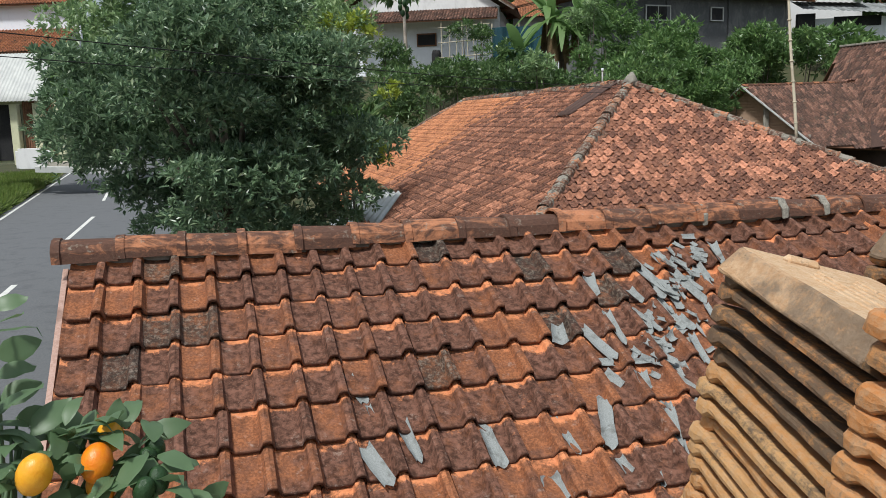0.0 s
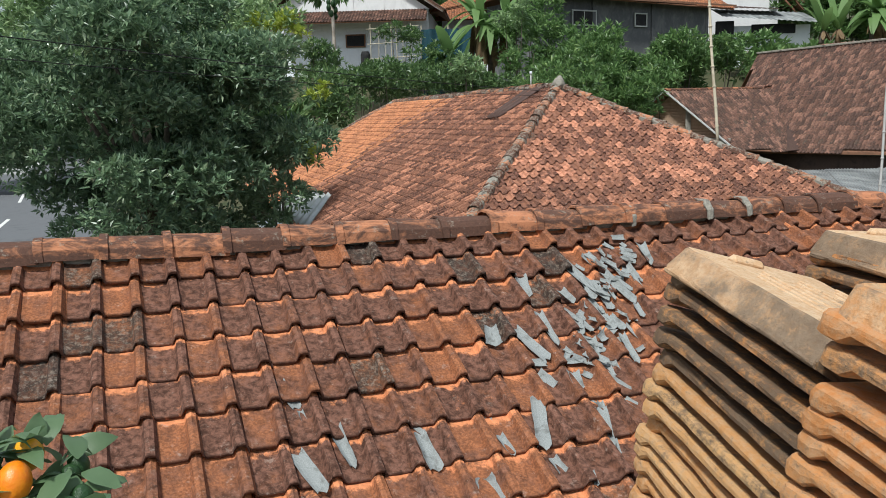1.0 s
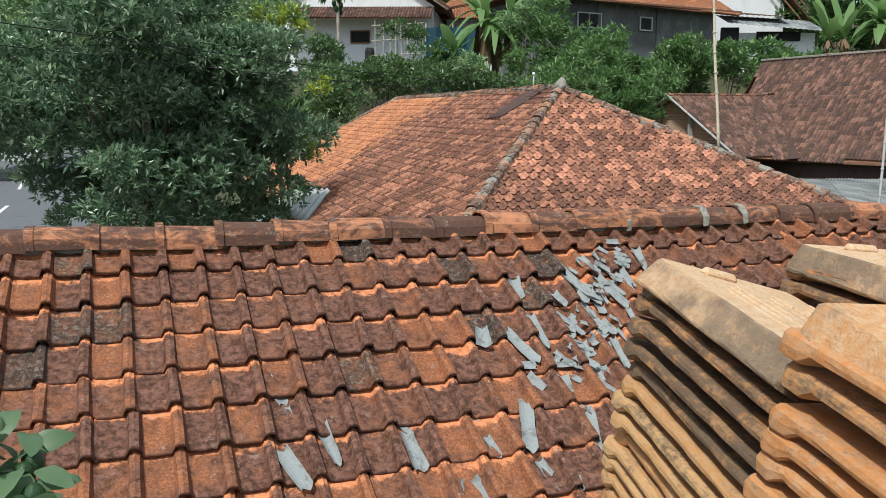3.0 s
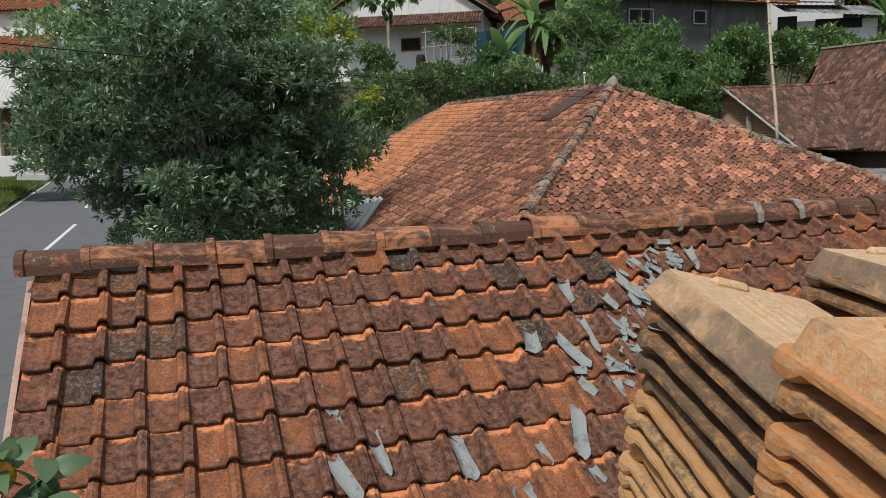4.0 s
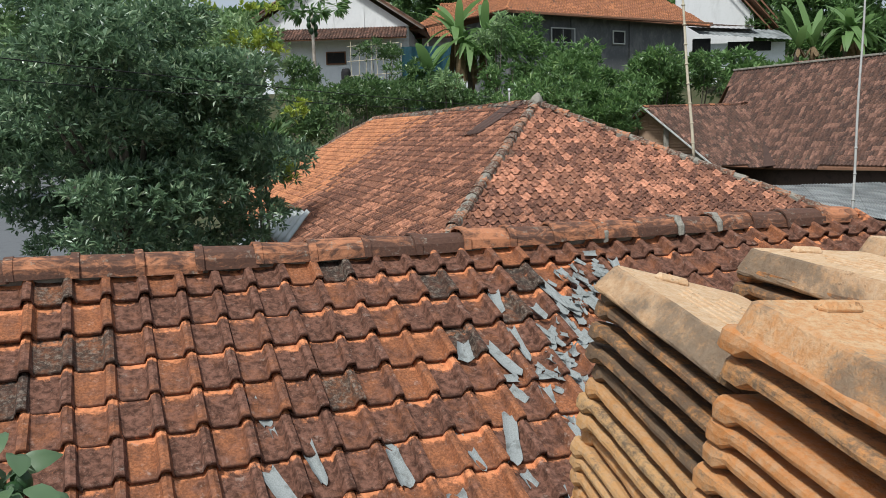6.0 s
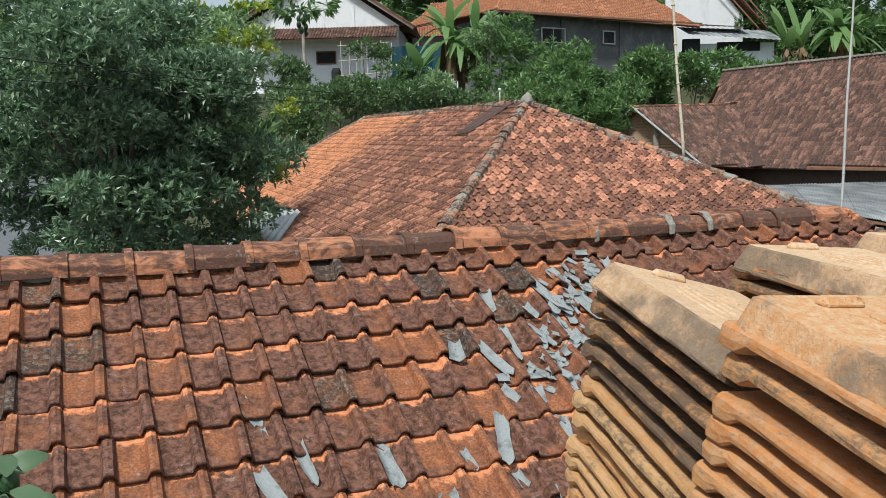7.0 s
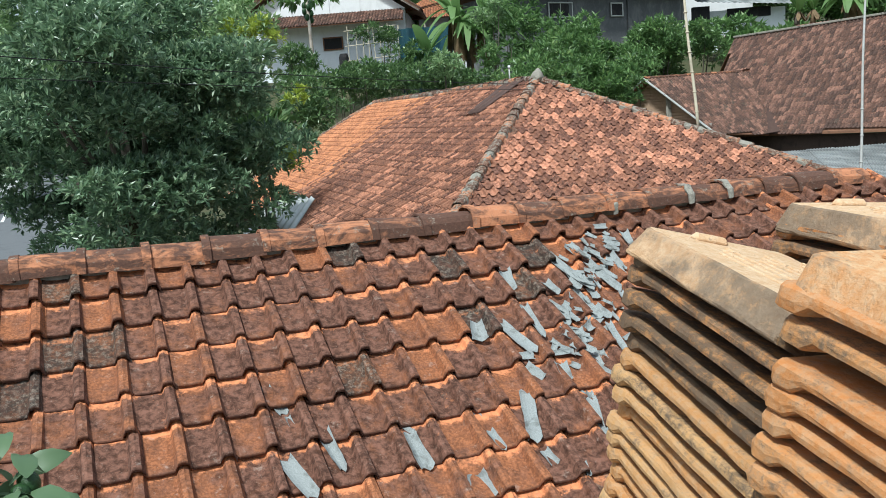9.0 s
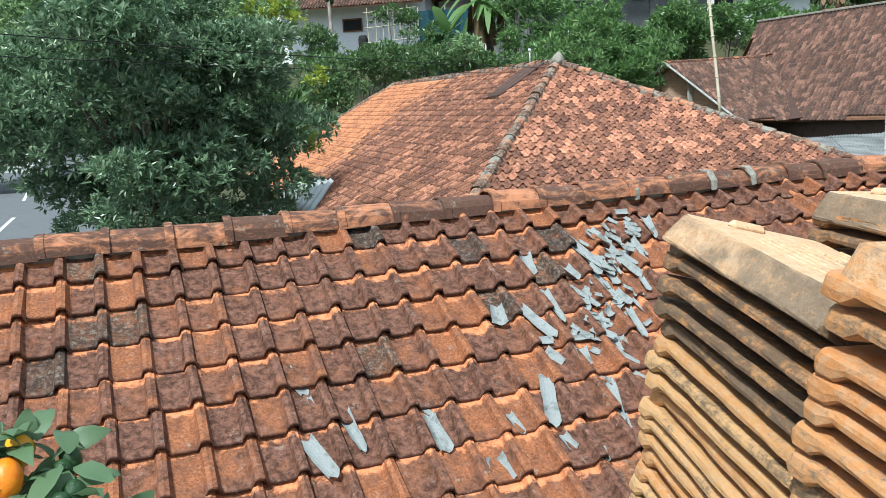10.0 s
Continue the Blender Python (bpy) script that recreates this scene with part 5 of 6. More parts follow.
def build_banana(place, height, leaves, seed, label, stems=2, upright=0.5, size=1.0, broad=0.19):
    size, height = size * SPREAD, height * SPREAD
    rng = random.Random(seed)
    base = Vector(place)
    plant = empty("banana_plant", base, label, "banana plant", "banana plants")
    for s in range(stems):
        foot = base + Vector((rng.uniform(-1.2, 1.2) * (s > 0), rng.uniform(-0.4, 0.4), 0))
        h = height * rng.uniform(0.6, 1.0)
        top = foot + Vector((rng.uniform(-0.2, 0.2), 0, h))
        v, f = tube([foot, foot.lerp(top, 0.5), top], [0.12 * size, 0.1 * size, 0.06 * size], 8)
        child("stem", mesh_of("stem", v, f, mat_dry if s else mat_bark, True), plant)
        for i in range(leaves):
            a = 2 * math.pi * (i + rng.random() * 0.6) / leaves
            ln = size * rng.uniform(1.1, 2.1)
            rise = rng.uniform(upright - 0.5, upright + 0.6)
            pts, ws = [], []
            for k in range(8):
                t = k / 7
                out = ln * t * (1 - 0.35 * max(0, rise) * 0.5)
                z = ln * (rise * t - (0.75 + 0.3 * rise) * t * t * (0.5 if rise > 0.8 else 1))
                pts.append(top + Vector((math.cos(a) * out, math.sin(a) * out, z)))
                ws.append(size * (0.03 if k == 0 else broad * math.sin(math.pi * (0.12 + 0.88 * t) ** 0.8) ** 0.6 + 0.01) if k < 7 else 0.02)
            v, f = blade(pts, ws)
            child("leaf", mesh_of("leaf", v, f, mat_banana, True), plant)
        for i in range(9 if stems > 1 else 0):
            a = rng.uniform(0, 6.28)
            pts = [top + Vector((math.cos(a) * (0.1 + 0.35 * t), math.sin(a) * (0.1 + 0.35 * t), -h * 0.75 * t)) for t in (0, 0.25, 0.5, 0.75, 1.0)]
            v, f = blade(pts, [0.03, 0.09, 0.13, 0.1, 0.02], 0.5)
            child("dry_leaf", mesh_of("dry_leaf", v, f, mat_dry, True), plant, None, "dry brown hanging leaf")
    return plant


build_banana((20.190, 39.305, 7.656), 2.5, 8, 3, "tall banana clump with dry leaf sheaths", 5, 0.6, 1.05, 0.125)
build_banana((16.886, 37.081, 7.873), 0.7, 5, 4, "young banana plant with broad pale leaves", 1, 0.9, 0.8, 0.25)
build_banana((21.605, 38.916, 8.875), 1.0, 6, 6, "banana plant with drooping yellowed leaves", 1, 0.2, 0.8)
build_banana((39.702, 35.261, 9.379), 0.5, 6, 5, "banana plant with upright bright leaves above the brown roof", 2, 1.4, 0.85, 0.17)
build_banana((46.578, 37.954, 9.937), 1.2, 9, 8, "banana plants with arching leaves behind the brown house", 4, 0.7, 0.85)


def build_papaya():
    base, top = Vector((12.140, 42.620, 8.030)), Vector((12.216, 43.265, 12.523))
    tree = empty("papaya_tree", base, "slim papaya tree with fruit under a leafy top", "tree")
    v, f = tube([base, base.lerp(top, 0.5), top], [0.13, 0.10, 0.075], 8)
    child("trunk", mesh_of("trunk", v, f, mat_wood, True), tree)
    rng = random.Random(2)
    for i in range(9):
        a = i * 2.4
        p = top + Vector((math.cos(a) * 0.2, math.sin(a) * 0.2, -0.25 - 0.11 * i))
        bm = bmesh.new()
        bmesh.ops.create_uvsphere(bm, u_segments=8, v_segments=6, radius=0.14, matrix=Matrix.Translation(p) @ Matrix.Diagonal((1, 1, 1.5, 1)))
        part("fruit", bm, mat_green_fruit, tree, "dark green unripe fruit", True)
    nrng = np.random.default_rng(8)
    for i in range(16):
        a = i * 2.39
        ln = rng.uniform(0.9, 1.8)
        tip = top + Vector((math.cos(a) * ln, math.sin(a) * ln, rng.uniform(-0.1, 0.7)))
        v, f = tube([top, top.lerp(tip, 0.5) + Vector((0, 0, 0.12)), tip], [0.015, 0.012, 0.008], 4)
        stem = child("leaf_stalk", mesh_of("leaf_stalk", v, f, mat_citrus), tree)
        d = np.tile(np.array(((tip - top).normalized())), (3, 1))
        v, f = leaf_cloud(nrng, np.tile(np.array(tip), (3, 1)), d, 7, 0.65, 0.1, 0.2, 0.7)
        child("leaf", mesh_of("leaf", v, f, mat_bush), tree)


build_papaya()


# ---- grass by the road ----
def build_grass():
    rng = np.random.default_rng(17)
    n = 9000
    y = rng.uniform(20, 62, n)
    x = np.array([road_centre(t) for t in y]) - 4.0 - rng.gamma(1.6, 1.0, n)
    z = np.array([ground_height(a, b) for a, b in zip(x, y)])
    c = np.stack([x, y, z], 1)
    v, f = leaf_cloud(rng, c, np.tile((0, 0, 1.0), (n, 1)), 6, 0.62, 0.045, -0.3, 0.55)
    tagged(new("grass_verge", mesh_of("grass_verge", v, f, mat_grass)), "tall green grass and weeds along the road edge", "grass", kind="stuff")


build_grass()


# ---- wires ----
def build_wire(a, b, sag, radius):
    a, b = Vector(a), Vector(b)
    pts = [a.lerp(b, i / 40) - Vector((0, 0, sag * 4 * (i / 40) * (1 - i / 40))) for i in range(41)]
    v, f = tube(pts, radius, 6)
    tagged(new("power_cable", mesh_of("power_cable", v, f, mat_cable, True)), "thin black overhead cable crossing before the tree", "cable", "overhead cables")


build_wire((-1.015, 2.581, 6.605), (9.432, 10.926, 6.197), 0.06, 0.005)
build_wire((-1.030, 2.557, 6.404), (9.425, 10.915, 6.102), 0.06, 0.004)

# ---- the balcony the camera stands on ----
tagged(part("balcony_floor", boxed((1.2, -5.6, 4.32), (5.0, 3.0, 0.16)), mat_mortar), "plain concrete balcony floor", "floor", kind="structure")
tagged(part("balcony_pillar", boxed((1.6, -6.6, 2.6), (4.0, 0.3, 3.3)), mat_white), "plain wall carrying the balcony", "wall", kind="structure")
tagged(part("balcony_ledge", boxed((1.89, -4.69, 4.71), (1.0, 0.72, 0.62), None, 0.01), mat_mortar), "rough concrete ledge of the balcony", "ledge", kind="structure")


# ---- stacked spare tiles ----
def spare_tile_mesh(material, length, width, seed, top=False, rim_material=None):
    """A clay tile with a thick rounded rim along its outer side and a lip at its head; y runs along its length."""
    rng = random.Random(seed)
    if top:
        low = 0.036
        rim = [(0.030, -0.036), (0.014, -0.0365), (0.002, -0.036), (-0.0010, -0.034), (-0.0015, -0.031), (0.0005, -0.0285), (0.0150, -0.0020), (0.019, 0.0)]
    else:
        low = 0.021
        rim = [(0.026, -0.0205), (0.022, -0.0135), (0.003, -0.0130), (-0.0010, -0.0115), (-0.0018, -0.0070), (-0.0005, -0.0030), (0.0045, -0.0005), (0.022, 0.0)]
    prof = rim + [(width - 0.034, 0.0), (width - 0.022, -0.003), (width - 0.004, -0.014), (width, -low)]
    inner = [(width - 0.012, -low), (width - 0.04, -0.010), (0.045, -0.010), (0.030, -low)]
    ring = prof + inner
    n, outer = len(ring), len(rim)
    stations = [0.0, 0.004, 0.03, 0.06, 0.09, 0.12, 0.15, 0.18, 0.21, 0.24, 0.268, 0.280, 0.293, length - 0.006, length]
    verts, faces = [], []
    for j, y in enumerate(stations):
        end = j in (0, len(stations) - 1)
        lip = min(1.0, max(0.0, (y - 0.280) / 0.012))
        dent = rng.uniform(-0.0012, 0.0016)
        for i, (x, z) in enumerate(ring):
            k = 0.003 if end else 0.0
            rough = 0.0007
            if i < outer:
                # the lip at the head swells outwards and downwards and meets the tile below
                swell = math.sin(math.pi * min(1.0, (i + 0.5) / outer))
                x = x - lip * (0.0026 * swell) - lip * (0.014 if i == 1 and not top else 0.0) + dent * (i in (3, 4, 5))
                z = z - lip * ((0.004, 0.010, 0.010, 0.008, 0.004, 0.0, 0.0, 0.0)[i] if not top else 0.0)
            verts.append((x + rng.uniform(-rough, rough) + (k if i < outer else -k if i < outer + 4 else 0), y + rng.uniform(-0.001, 0.001) * (1 + 2 * end), z + rng.uniform(-rough, rough)))
    for j in range(len(stations) - 1):
        for i in range(n):
            i2 = (i + 1) % n
            faces.append((j * n + i, j * n + i2, (j + 1) * n + i2, (j + 1) * n + i))
    m = (len(stations) - 1) * n
    last = n - 1
    for o, flip in ((0, False), (m, True)):
        quads = [(0, 1, 2, last), (2, 3, 4, last), (4, 5, 6, last), (6, 7, last - 1, last), (7, 8, last - 2, last - 1), (8, 9, 10, last - 2), (10, 11, last - 3, last - 2)]
        for q in quads:
            q = tuple(o + i for i in q)
            faces.append(q if flip else q[::-1])
    me = mesh_of("spare_tile", verts, faces, material)
    if top:
        # sloping rim: mould, and a darker clay that paints in its shade
        me.materials.append(rim_material)
        for j in range(len(stations) - 1):
            for i in range(2, outer - 1):
                me.polygons[j * n + i].material_index = 1
    return me


spare_old = [spare_tile_mesh(mat_stack_old, 0.315, 0.235, s) for s in range(5)]
spare_top = [spare_tile_mesh(mat_stack_top, 0.315, 0.235, 20, True, mat_rim_mould_shaded), spare_tile_mesh(mat_stack_top_orange, 0.315, 0.235, 21, True, mat_rim_orange_shaded)]
spare_new = [spare_tile_mesh(mat_stack, 0.315, 0.235, s + 10) for s in range(5)]
spare_orange = [spare_tile_mesh(mat_stack_orange, 0.315, 0.235, s + 30) for s in range(5)]
LEDGE_TOP = 5.02


def build_stack(near, far, step, old, seed, label, tilt=5.0, shift=(-0.0013, 0.0026), fresh_top=False, gaps=0.0):
    """Tiles piled from the ledge up; step: rise of each tile, gaps: extra rise between the uppermost ones."""
    rng = random.Random(seed)
    near, far = Vector(near), Vector(far)
    y = (far - near).normalized()
    x = y.cross(Vector((0, 0, 1))).normalized()
    z = x.cross(y)
    base = Matrix((x, y, z)).transposed().to_4x4() @ pose(0, 0, 0, 0, tilt, 0)
    depths = [-0.036, -0.012]
    while near.z - depths[-1] - 0.021 - step > LEDGE_TOP - 0.02:
        depths.append(depths[-1] + (step if len(depths) < max(4, min(old, 8)) else step * 0.84) + gaps * (len(depths) < 4) + rng.uniform(-0.0015, 0.0015))
    stack = empty("tile_stack", (near.x, near.y, LEDGE_TOP), label, "tile stack", "stacks of spare tiles")
    for i, depth in enumerate(depths):
        aged = i < old if old < 50 else rng.random() < 0.3 and i > 2
        me = rng.choice(spare_old if aged else spare_orange if fresh_top else spare_new)
        if i == 0:
            me = spare_top[1 if fresh_top else 0]
        off = Vector((shift[0] * depth / 0.0192, shift[1] * depth / 0.0192, -depth))
        slide = 0.0035 if i else 0.0
        m = Matrix.Translation(near + off) @ base @ pose(rng.uniform(-slide, slide), rng.uniform(-0.006, 0.006), 0, rng.uniform(-0.5, 0.5), rng.uniform(-0.5, 0.5), rng.uniform(-1.1, 1.1))
        child("spare_tile", me, stack, m)
        if i == 0:
            bm = boxed((0.085, 0.288, 0.002), (0.046, 0.017, 0.012), m, 0.005)
            part("nib", bm, me.materials[0], stack, "raised nib of the top tile")
            for k in range(9):
                bm = boxed((0.058 + 0.017 * k, 0.13 + 0.012 * (k % 3), -0.0008), (0.005, 0.17 + 0.02 * (k % 3), 0.005), m, 0.0012)
                part("rib", bm, me.materials[0], stack)


build_stack((1.371, -4.674, 5.558), (1.432, -4.372, 5.589), 0.0262, 6, 1, "leaning stack of ochre clay roof tiles, upper ones sooty", 16.0, (-0.0013, 0.0034))
build_stack((1.322, -5.003, 5.567), (1.352, -4.697, 5.610), 0.0245, 99, 2, "stack of orange clay roof tiles close to the camera", fresh_top=True, gaps=0.006)
build_stack((1.610, -4.680, 5.585), (1.645, -4.365, 5.594), 0.0245, 4, 3, "stack of pale clay roof tiles behind the others")
build_stack((1.850, -4.655, 5.582), (1.885, -4.340, 5.592), 0.0245, 4, 4, "stack of clay roof tiles at the end of the row")

# ---- grey flakes lying on the roof ----
FLAKES_LOW = [
    (1.45, -1.14, 1.51, -1.31, 0.052),
    (1.52, -1.34, 1.53, -1.40, 0.028),
    (1.66, -1.48, 1.70, -1.72, 0.071),
    (1.45, -1.61, 1.53, -1.84, 0.074),
    (2.05, -1.52, 2.10, -1.59, 0.028),
    (2.06, -1.60, 2.08, -1.82, 0.055),
    (3.07, -0.49, 3.04, -0.67, 0.077),
    (2.70, -0.93, 2.67, -1.07, 0.064),
    (3.03, -0.87, 3.04, -1.12, 0.053),
]
FLAKES_MIDDLE = [
    (3.26, -0.69, 3.29, -0.81, 0.062),
    (3.41, -0.44, 3.53, -0.79, 0.071),
    (3.63, -0.56, 3.72, -0.82, 0.064),
    (2.85, -0.95, 2.93, -1.22, 0.058),
    (2.80, -1.24, 2.91, -1.26, 0.044),
    (2.99, -1.27, 3.13, -1.28, 0.038),
    (2.83, -1.31, 2.87, -1.42, 0.086),
    (2.76, -1.49, 2.66, -1.81, 0.070),
    (2.68, -1.87, 2.70, -1.96, 0.044),
    (2.46, -1.69, 2.49, -1.81, 0.039),
    (2.46, -1.52, 2.44, -1.61, 0.041),
    (2.29, -1.92, 2.29, -2.06, 0.080),
]
FLAKES_RIGHT = [
    (3.02, -1.36, 3.01, -1.48, 0.074),
    (3.02, -1.51, 3.11, -1.64, 0.048),
    (3.08, -1.63, 3.02, -1.87, 0.052),
    (3.06, -1.79, 3.04, -1.91, 0.040),
    (3.22, -1.41, 3.30, -1.53, 0.056),
    (3.28, -1.29, 3.26, -1.40, 0.050),
    (3.26, -0.93, 3.23, -1.07, 0.060),
    (3.27, -1.10, 3.24, -1.26, 0.065),
    (3.32, -1.14, 3.44, -1.06, 0.053),
    (3.42, -0.75, 3.47, -0.96, 0.048),
    (3.47, -0.96, 3.51, -1.07, 0.054),
    (3.48, -1.11, 3.46, -1.34, 0.039),
    (3.83, -0.50, 3.83, -0.64, 0.065),
    (4.02, -0.34, 3.99, -0.54, 0.067),
    (2.83, -2.00, 2.82, -2.08, 0.022),
]


def flake_mesh(length, width, rng):
    """A curled, torn flake of old coating."""
    nx, ny = 5, 6
    curl = rng.uniform(0.1, 0.4)
    rng_taper = rng.uniform(-0.35, 0.5)
    verts, faces = [], []
    ragged = [rng.uniform(0.86, 1.0) for _ in range(ny + 1)]
    for layer in (0, 1):
        for j in range(ny + 1):
            t = j / ny
            w = width * ragged[j] * (1.0 - rng_taper * t)
            for i in range(nx + 1):
                s = i / nx * 2 - 1
                end = (0.05 * length * math.sin(4 * s + 3 * ragged[0]) if j in (0, ny) else 0)
                verts.append((s * w / 2, t * length + end, curl * width * (s * s * 0.8 - 0.1) + 0.1 * length * (t - 0.5) ** 2 - 0.003 * layer + 0.004))
    n = nx + 1
    o = n * (ny + 1)
    for j in range(ny):
        for i in range(nx):
            k = j * n + i
            faces += [(k, k + 1, k + n + 1, k + n), (k + o + n, k + o + n + 1, k + o + 1, k + o)]
    for i in range(nx):
        faces += [(i + 1, i, i + o, i + 1 + o), (ny * n + i, ny * n + i + 1, ny * n + i + 1 + o, ny * n + i + o)]
    for j in range(ny):
        faces += [(j * n, (j + 1) * n, (j + 1) * n + o, j * n + o), ((j + 1) * n - 1, (j + 1) * n - 1 + o, (j + 2) * n - 1 + o, (j + 2) * n - 1)]
    return mesh_of("flake", verts, faces, mat_shard)


def build_flakes():
    rng = random.Random(31)
    made = [(u, v, u2, v2, w) for rows in (FLAKES_LOW, FLAKES_MIDDLE, FLAKES_RIGHT) for u, v, u2, v2, w in rows]
    for k in range(80):
        t = rng.random()
        u, v = 3.85 - 0.8 * t + rng.gauss(0, 0.13), -0.30 - 1.15 * t + rng.gauss(0, 0.1)
        a = rng.gauss(-1.1, 0.5)
        ln = rng.uniform(0.035, 0.13)
        made.append((u, v, u + ln * math.cos(a), v + ln * math.sin(a), rng.uniform(0.02, 0.05)))
    for k, (u, v, u2, v2, w) in enumerate(made):
        ln, w = math.hypot(u2 - u, v2 - v) * 1.05, w * 1.2
        # height of the tile surface below: roll or pan, tail or head
        um, vm = (u + u2) / 2, (v + v2) / 2
        fx = (um / PITCH + 0.5) % 1.0 - 0.5
        fy = (-vm / ROW) % 1.0
        h = 0.034 * max(0.0, 1 - abs(fx) * PITCH / 0.05) + 0.030 * fy + 0.012
        m = roof_frame @ Matrix.Translation((u, v, h)) @ pose(0, 0, 0, rng.uniform(-6, 4), rng.uniform(-10, 10), math.degrees(math.atan2(v2 - v, u2 - u)) - 90)
        ob = new("coating_flake", flake_mesh(ln, w, rng))
        ob.matrix_world = m
        tagged(ob, "curled pale grey flake lying on the clay tiles", "flake", "grey flakes on the roof")


build_flakes()


# ---- kumquat bush in front ----
def citrus_leaf(seed):
    rng = random.Random(seed)
    ln, w = 1.0, rng.uniform(0.2, 0.27)
    pts = [(0, t, 0.1 * math.sin(2.4 * t) - 0.22 * t * t * rng.uniform(0.4, 1.6)) for t in (0, 0.1, 0.28, 0.5, 0.72, 0.9, 1.0)]
    ws = [0.012, w * 0.45, w * 0.9, w, w * 0.78, w * 0.36, 0.006]
    v, f = blade(pts, ws, 0.25)
    return mesh_of("leaf", v, f, mat_citrus, True)


def fruit_mesh(material):
    bm = bmesh.new()
    bmesh.ops.create_uvsphere(bm, u_segments=18, v_segments=12, radius=0.5, matrix=Matrix.Diagonal((0.86, 0.86, 1.12, 1)))
    me = bpy.data.meshes.new("fruit")
    bm.to_mesh(me)
    bm.free()
    me.materials.append(material)
    me.polygons.foreach_set("use_smooth", [True] * len(me.polygons))
    return me


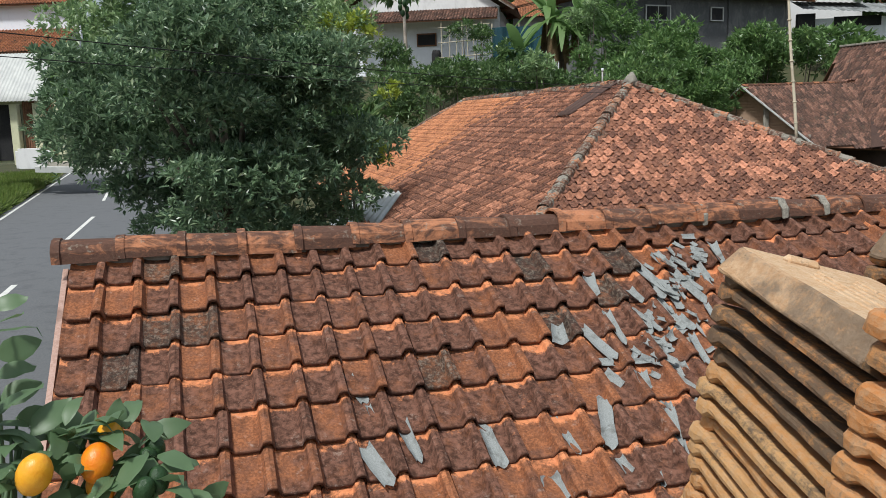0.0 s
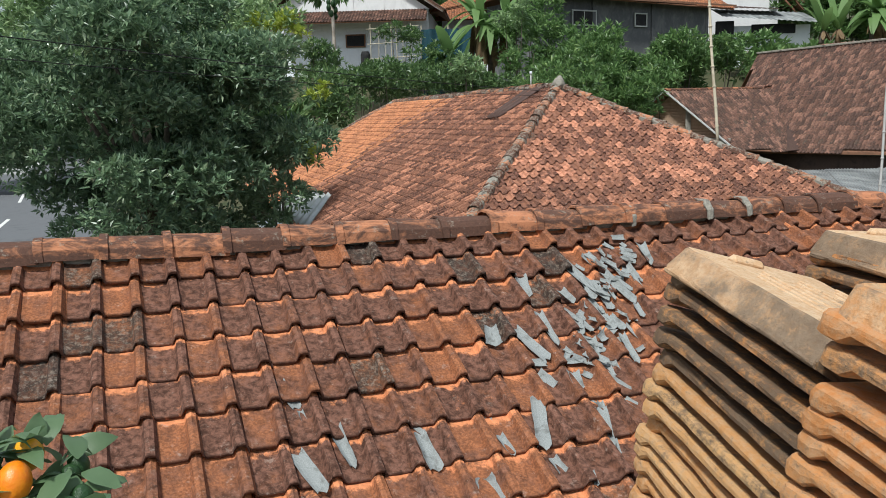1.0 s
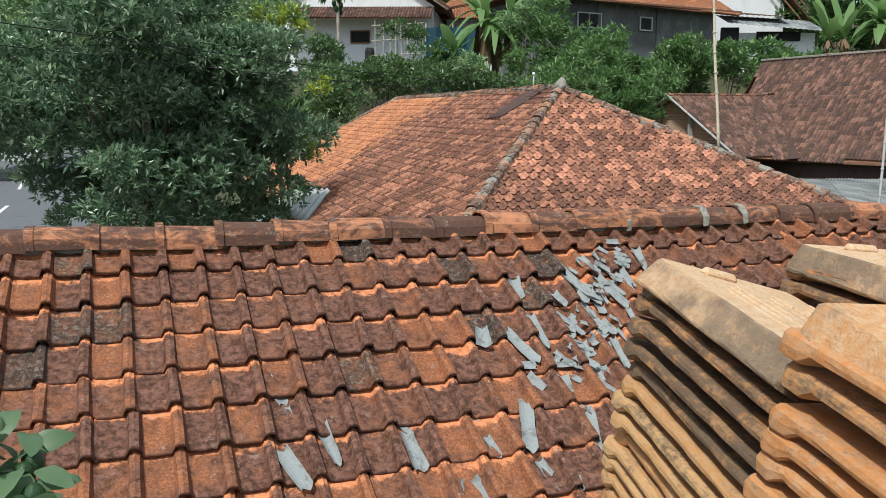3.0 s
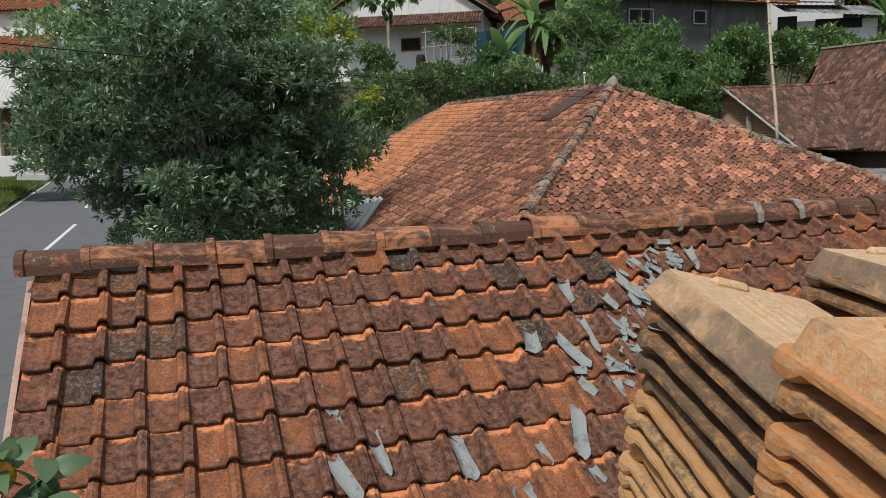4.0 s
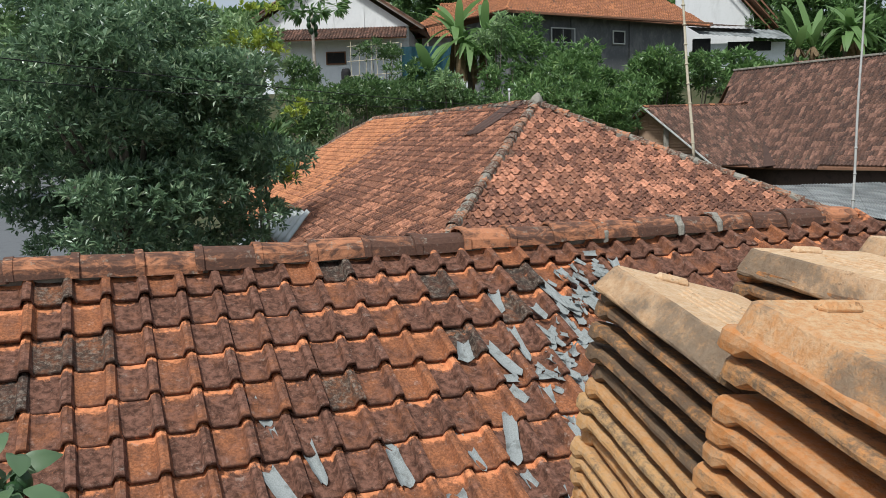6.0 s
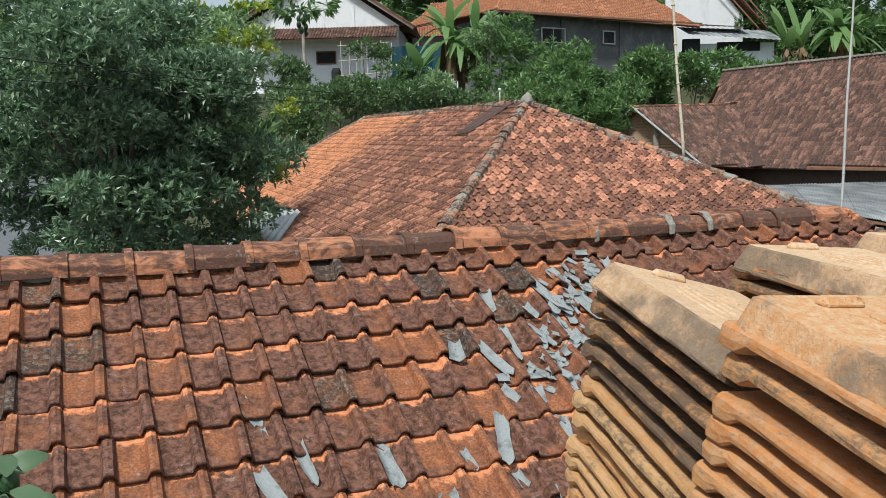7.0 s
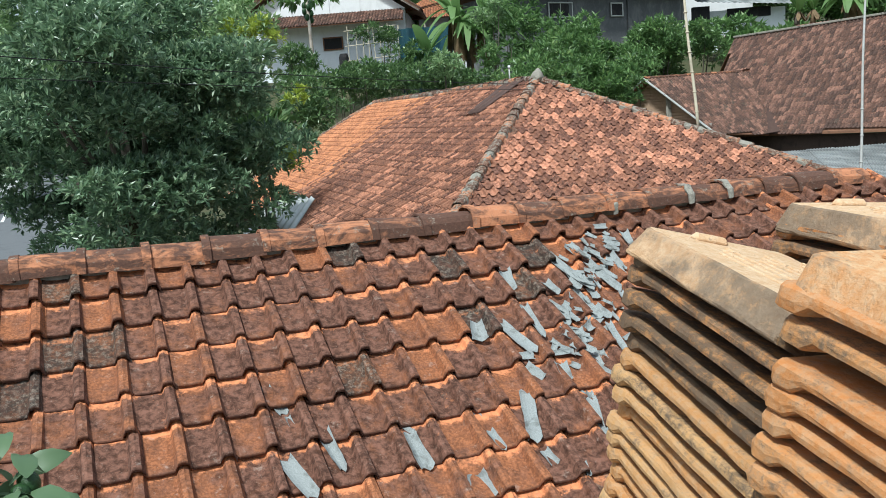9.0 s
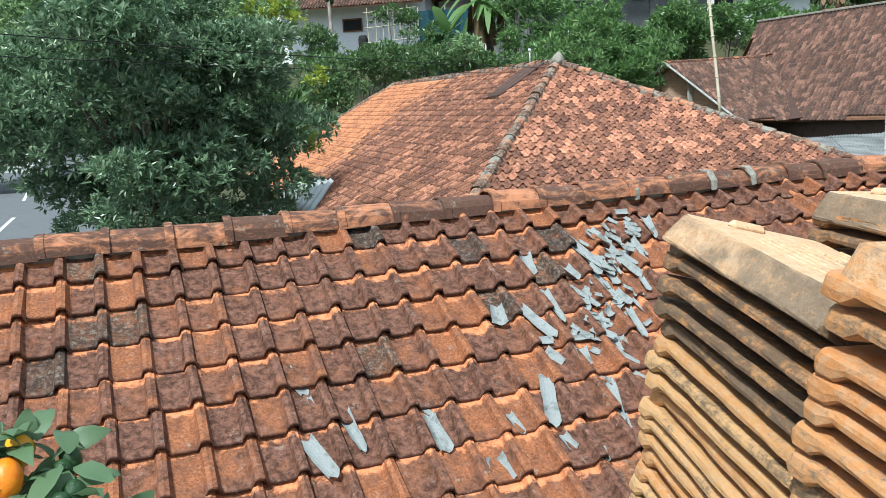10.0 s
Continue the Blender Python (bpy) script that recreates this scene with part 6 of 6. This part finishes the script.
def build_kumquat():
    rng = random.Random(77)
    plant = empty("kumquat_bush", (0.55, -4.3, 4.4), "potted citrus bush with ripe orange and yellow fruit", "plant")
    v, f = tube([(0.5, -4.3, 4.66), (0.52, -4.28, 4.95), (0.5, -4.2, 5.2), (0.53, -4.15, 5.36)], [0.02, 0.017, 0.013, 0.007], 8)
    child("stem", mesh_of("stem", v, f, mat_bark, True), plant)
    bm = bmesh.new()
    bmesh.ops.create_cone(bm, cap_ends=True, segments=20, radius1=0.12, radius2=0.16, depth=0.27, matrix=Matrix.Translation((0.5, -4.3, 4.535)))
    part("pot", bm, mat_stack, plant, "plain clay pot")
    leaves = [citrus_leaf(i) for i in range(5)]
    hubs = [(0.580, -4.179, 5.424), (0.624, -4.209, 5.433), (0.652, -4.191, 5.412), (0.687, -4.181, 5.414), (0.726, -4.223, 5.399), (0.734, -4.249, 5.372), (0.580, -4.250, 5.409), (0.636, -4.240, 5.383), (0.690, -4.218, 5.373), (0.547, -4.170, 5.546), (0.542, -4.197, 5.492), (0.547, -4.185, 5.452), (0.768, -4.243, 5.350), (0.671, -4.281, 5.375)]
    for h in hubs:
        h = Vector(h)
        v, f = tube([(0.5, -4.22, 5.15), Vector((0.5, -4.22, 5.2)).lerp(h, 0.6) - Vector((0, 0, 0.04)), h], [0.006, 0.005, 0.003], 6)
        child("twig", mesh_of("twig", v, f, mat_citrus, True), plant)
        for i in range(6):
            a = rng.uniform(0, 360)
            s = rng.uniform(0.045, 0.072)
            m = Matrix.Translation(h + Vector((rng.uniform(-0.012, 0.012), rng.uniform(-0.012, 0.012), rng.uniform(-0.02, 0.01)))) @ pose(0, 0, 0, rng.uniform(-35, 45), rng.uniform(-30, 30), a) @ Matrix.Diagonal((s, s, s, 1))
            child("leaf", rng.choice(leaves), plant, m)
    # the outer leaves: base and tip
    for a, b in (((0.542, -4.085, 5.564), (0.583, -4.081, 5.579)), ((0.536, -4.073, 5.499), (0.592, -4.073, 5.515)), ((0.544, -4.119, 5.484), (0.591, -4.118, 5.496)),
                 ((0.542, -4.104, 5.446), (0.592, -4.102, 5.468)), ((0.571, -4.155, 5.44), (0.615, -4.154, 5.439)), ((0.578, -4.12, 5.407), (0.633, -4.121, 5.415)),
                 ((0.646, -4.162, 5.394), (0.619, -4.134, 5.446)), ((0.68, -4.179, 5.411), (0.695, -4.164, 5.452)), ((0.691, -4.2, 5.362), (0.716, -4.189, 5.398)),
                 ((0.716, -4.14, 5.388), (0.774, -4.141, 5.404)), ((0.603, -4.19, 5.41), (0.553, -4.169, 5.377)), ((0.637, -4.138, 5.394), (0.6, -4.123, 5.351)),
                 ((0.649, -4.211, 5.354), (0.595, -4.188, 5.327)), ((0.659, -4.208, 5.329), (0.673, -4.194, 5.358)), ((0.756, -4.185, 5.307), (0.763, -4.17, 5.335)),
                 ((0.779, -4.211, 5.319), (0.819, -4.206, 5.337)), ((0.715, -4.19, 5.335), (0.693, -4.166, 5.37)), ((0.572, -4.199, 5.432), (0.608, -4.2, 5.407))):
        a, b = Vector(a), Vector(b)
        y = (b - a).normalized()
        z = (Vector((0.25, -0.8, 0.55)) - y * y.dot(Vector((0.25, -0.8, 0.55)))).normalized()
        s = (b - a).length
        turn = Matrix((y.cross(z), y, z)).transposed().to_4x4() @ pose(0, 0, 0, 0, rng.uniform(-28, 28), 0)
        child("leaf", rng.choice(leaves), plant, Matrix.Translation(a) @ turn @ Matrix.Diagonal((s * 1.15, s, s, 1)))
        v, f = tube([a, a.lerp(Vector((0.55, -4.2, 5.2)), 0.5), (0.52, -4.22, 5.2)], [0.0018, 0.003, 0.004], 5)
        child("twig", mesh_of("twig", v, f, mat_citrus, True), plant)
    kinds = {"o": fruit_mesh(mat_orange), "y": fruit_mesh(mat_yellow), "g": fruit_mesh(mat_green_fruit)}
    for p, s, k in (((0.607, -4.268, 5.406), 0.046, "y"), ((0.677, -4.170, 5.405), 0.042, "y"), ((0.668, -4.228, 5.395), 0.044, "o"), ((0.668, -4.214, 5.359), 0.04, "o"),
                    ((0.724, -4.206, 5.384), 0.03, "g"), ((0.733, -4.197, 5.395), 0.028, "g"), ((0.737, -4.250, 5.372), 0.032, "g"), ((0.722, -4.266, 5.369), 0.03, "g")):
        child("fruit", kinds[k], plant, Matrix.Translation(p) @ pose(0, 0, 0, rng.uniform(-25, 25), rng.uniform(-25, 25), 0) @ Matrix.Diagonal((s, s, s, 1)), {"o": "ripe orange fruit", "y": "yellow fruit", "g": "dark green unripe fruit"}[k])


build_kumquat()
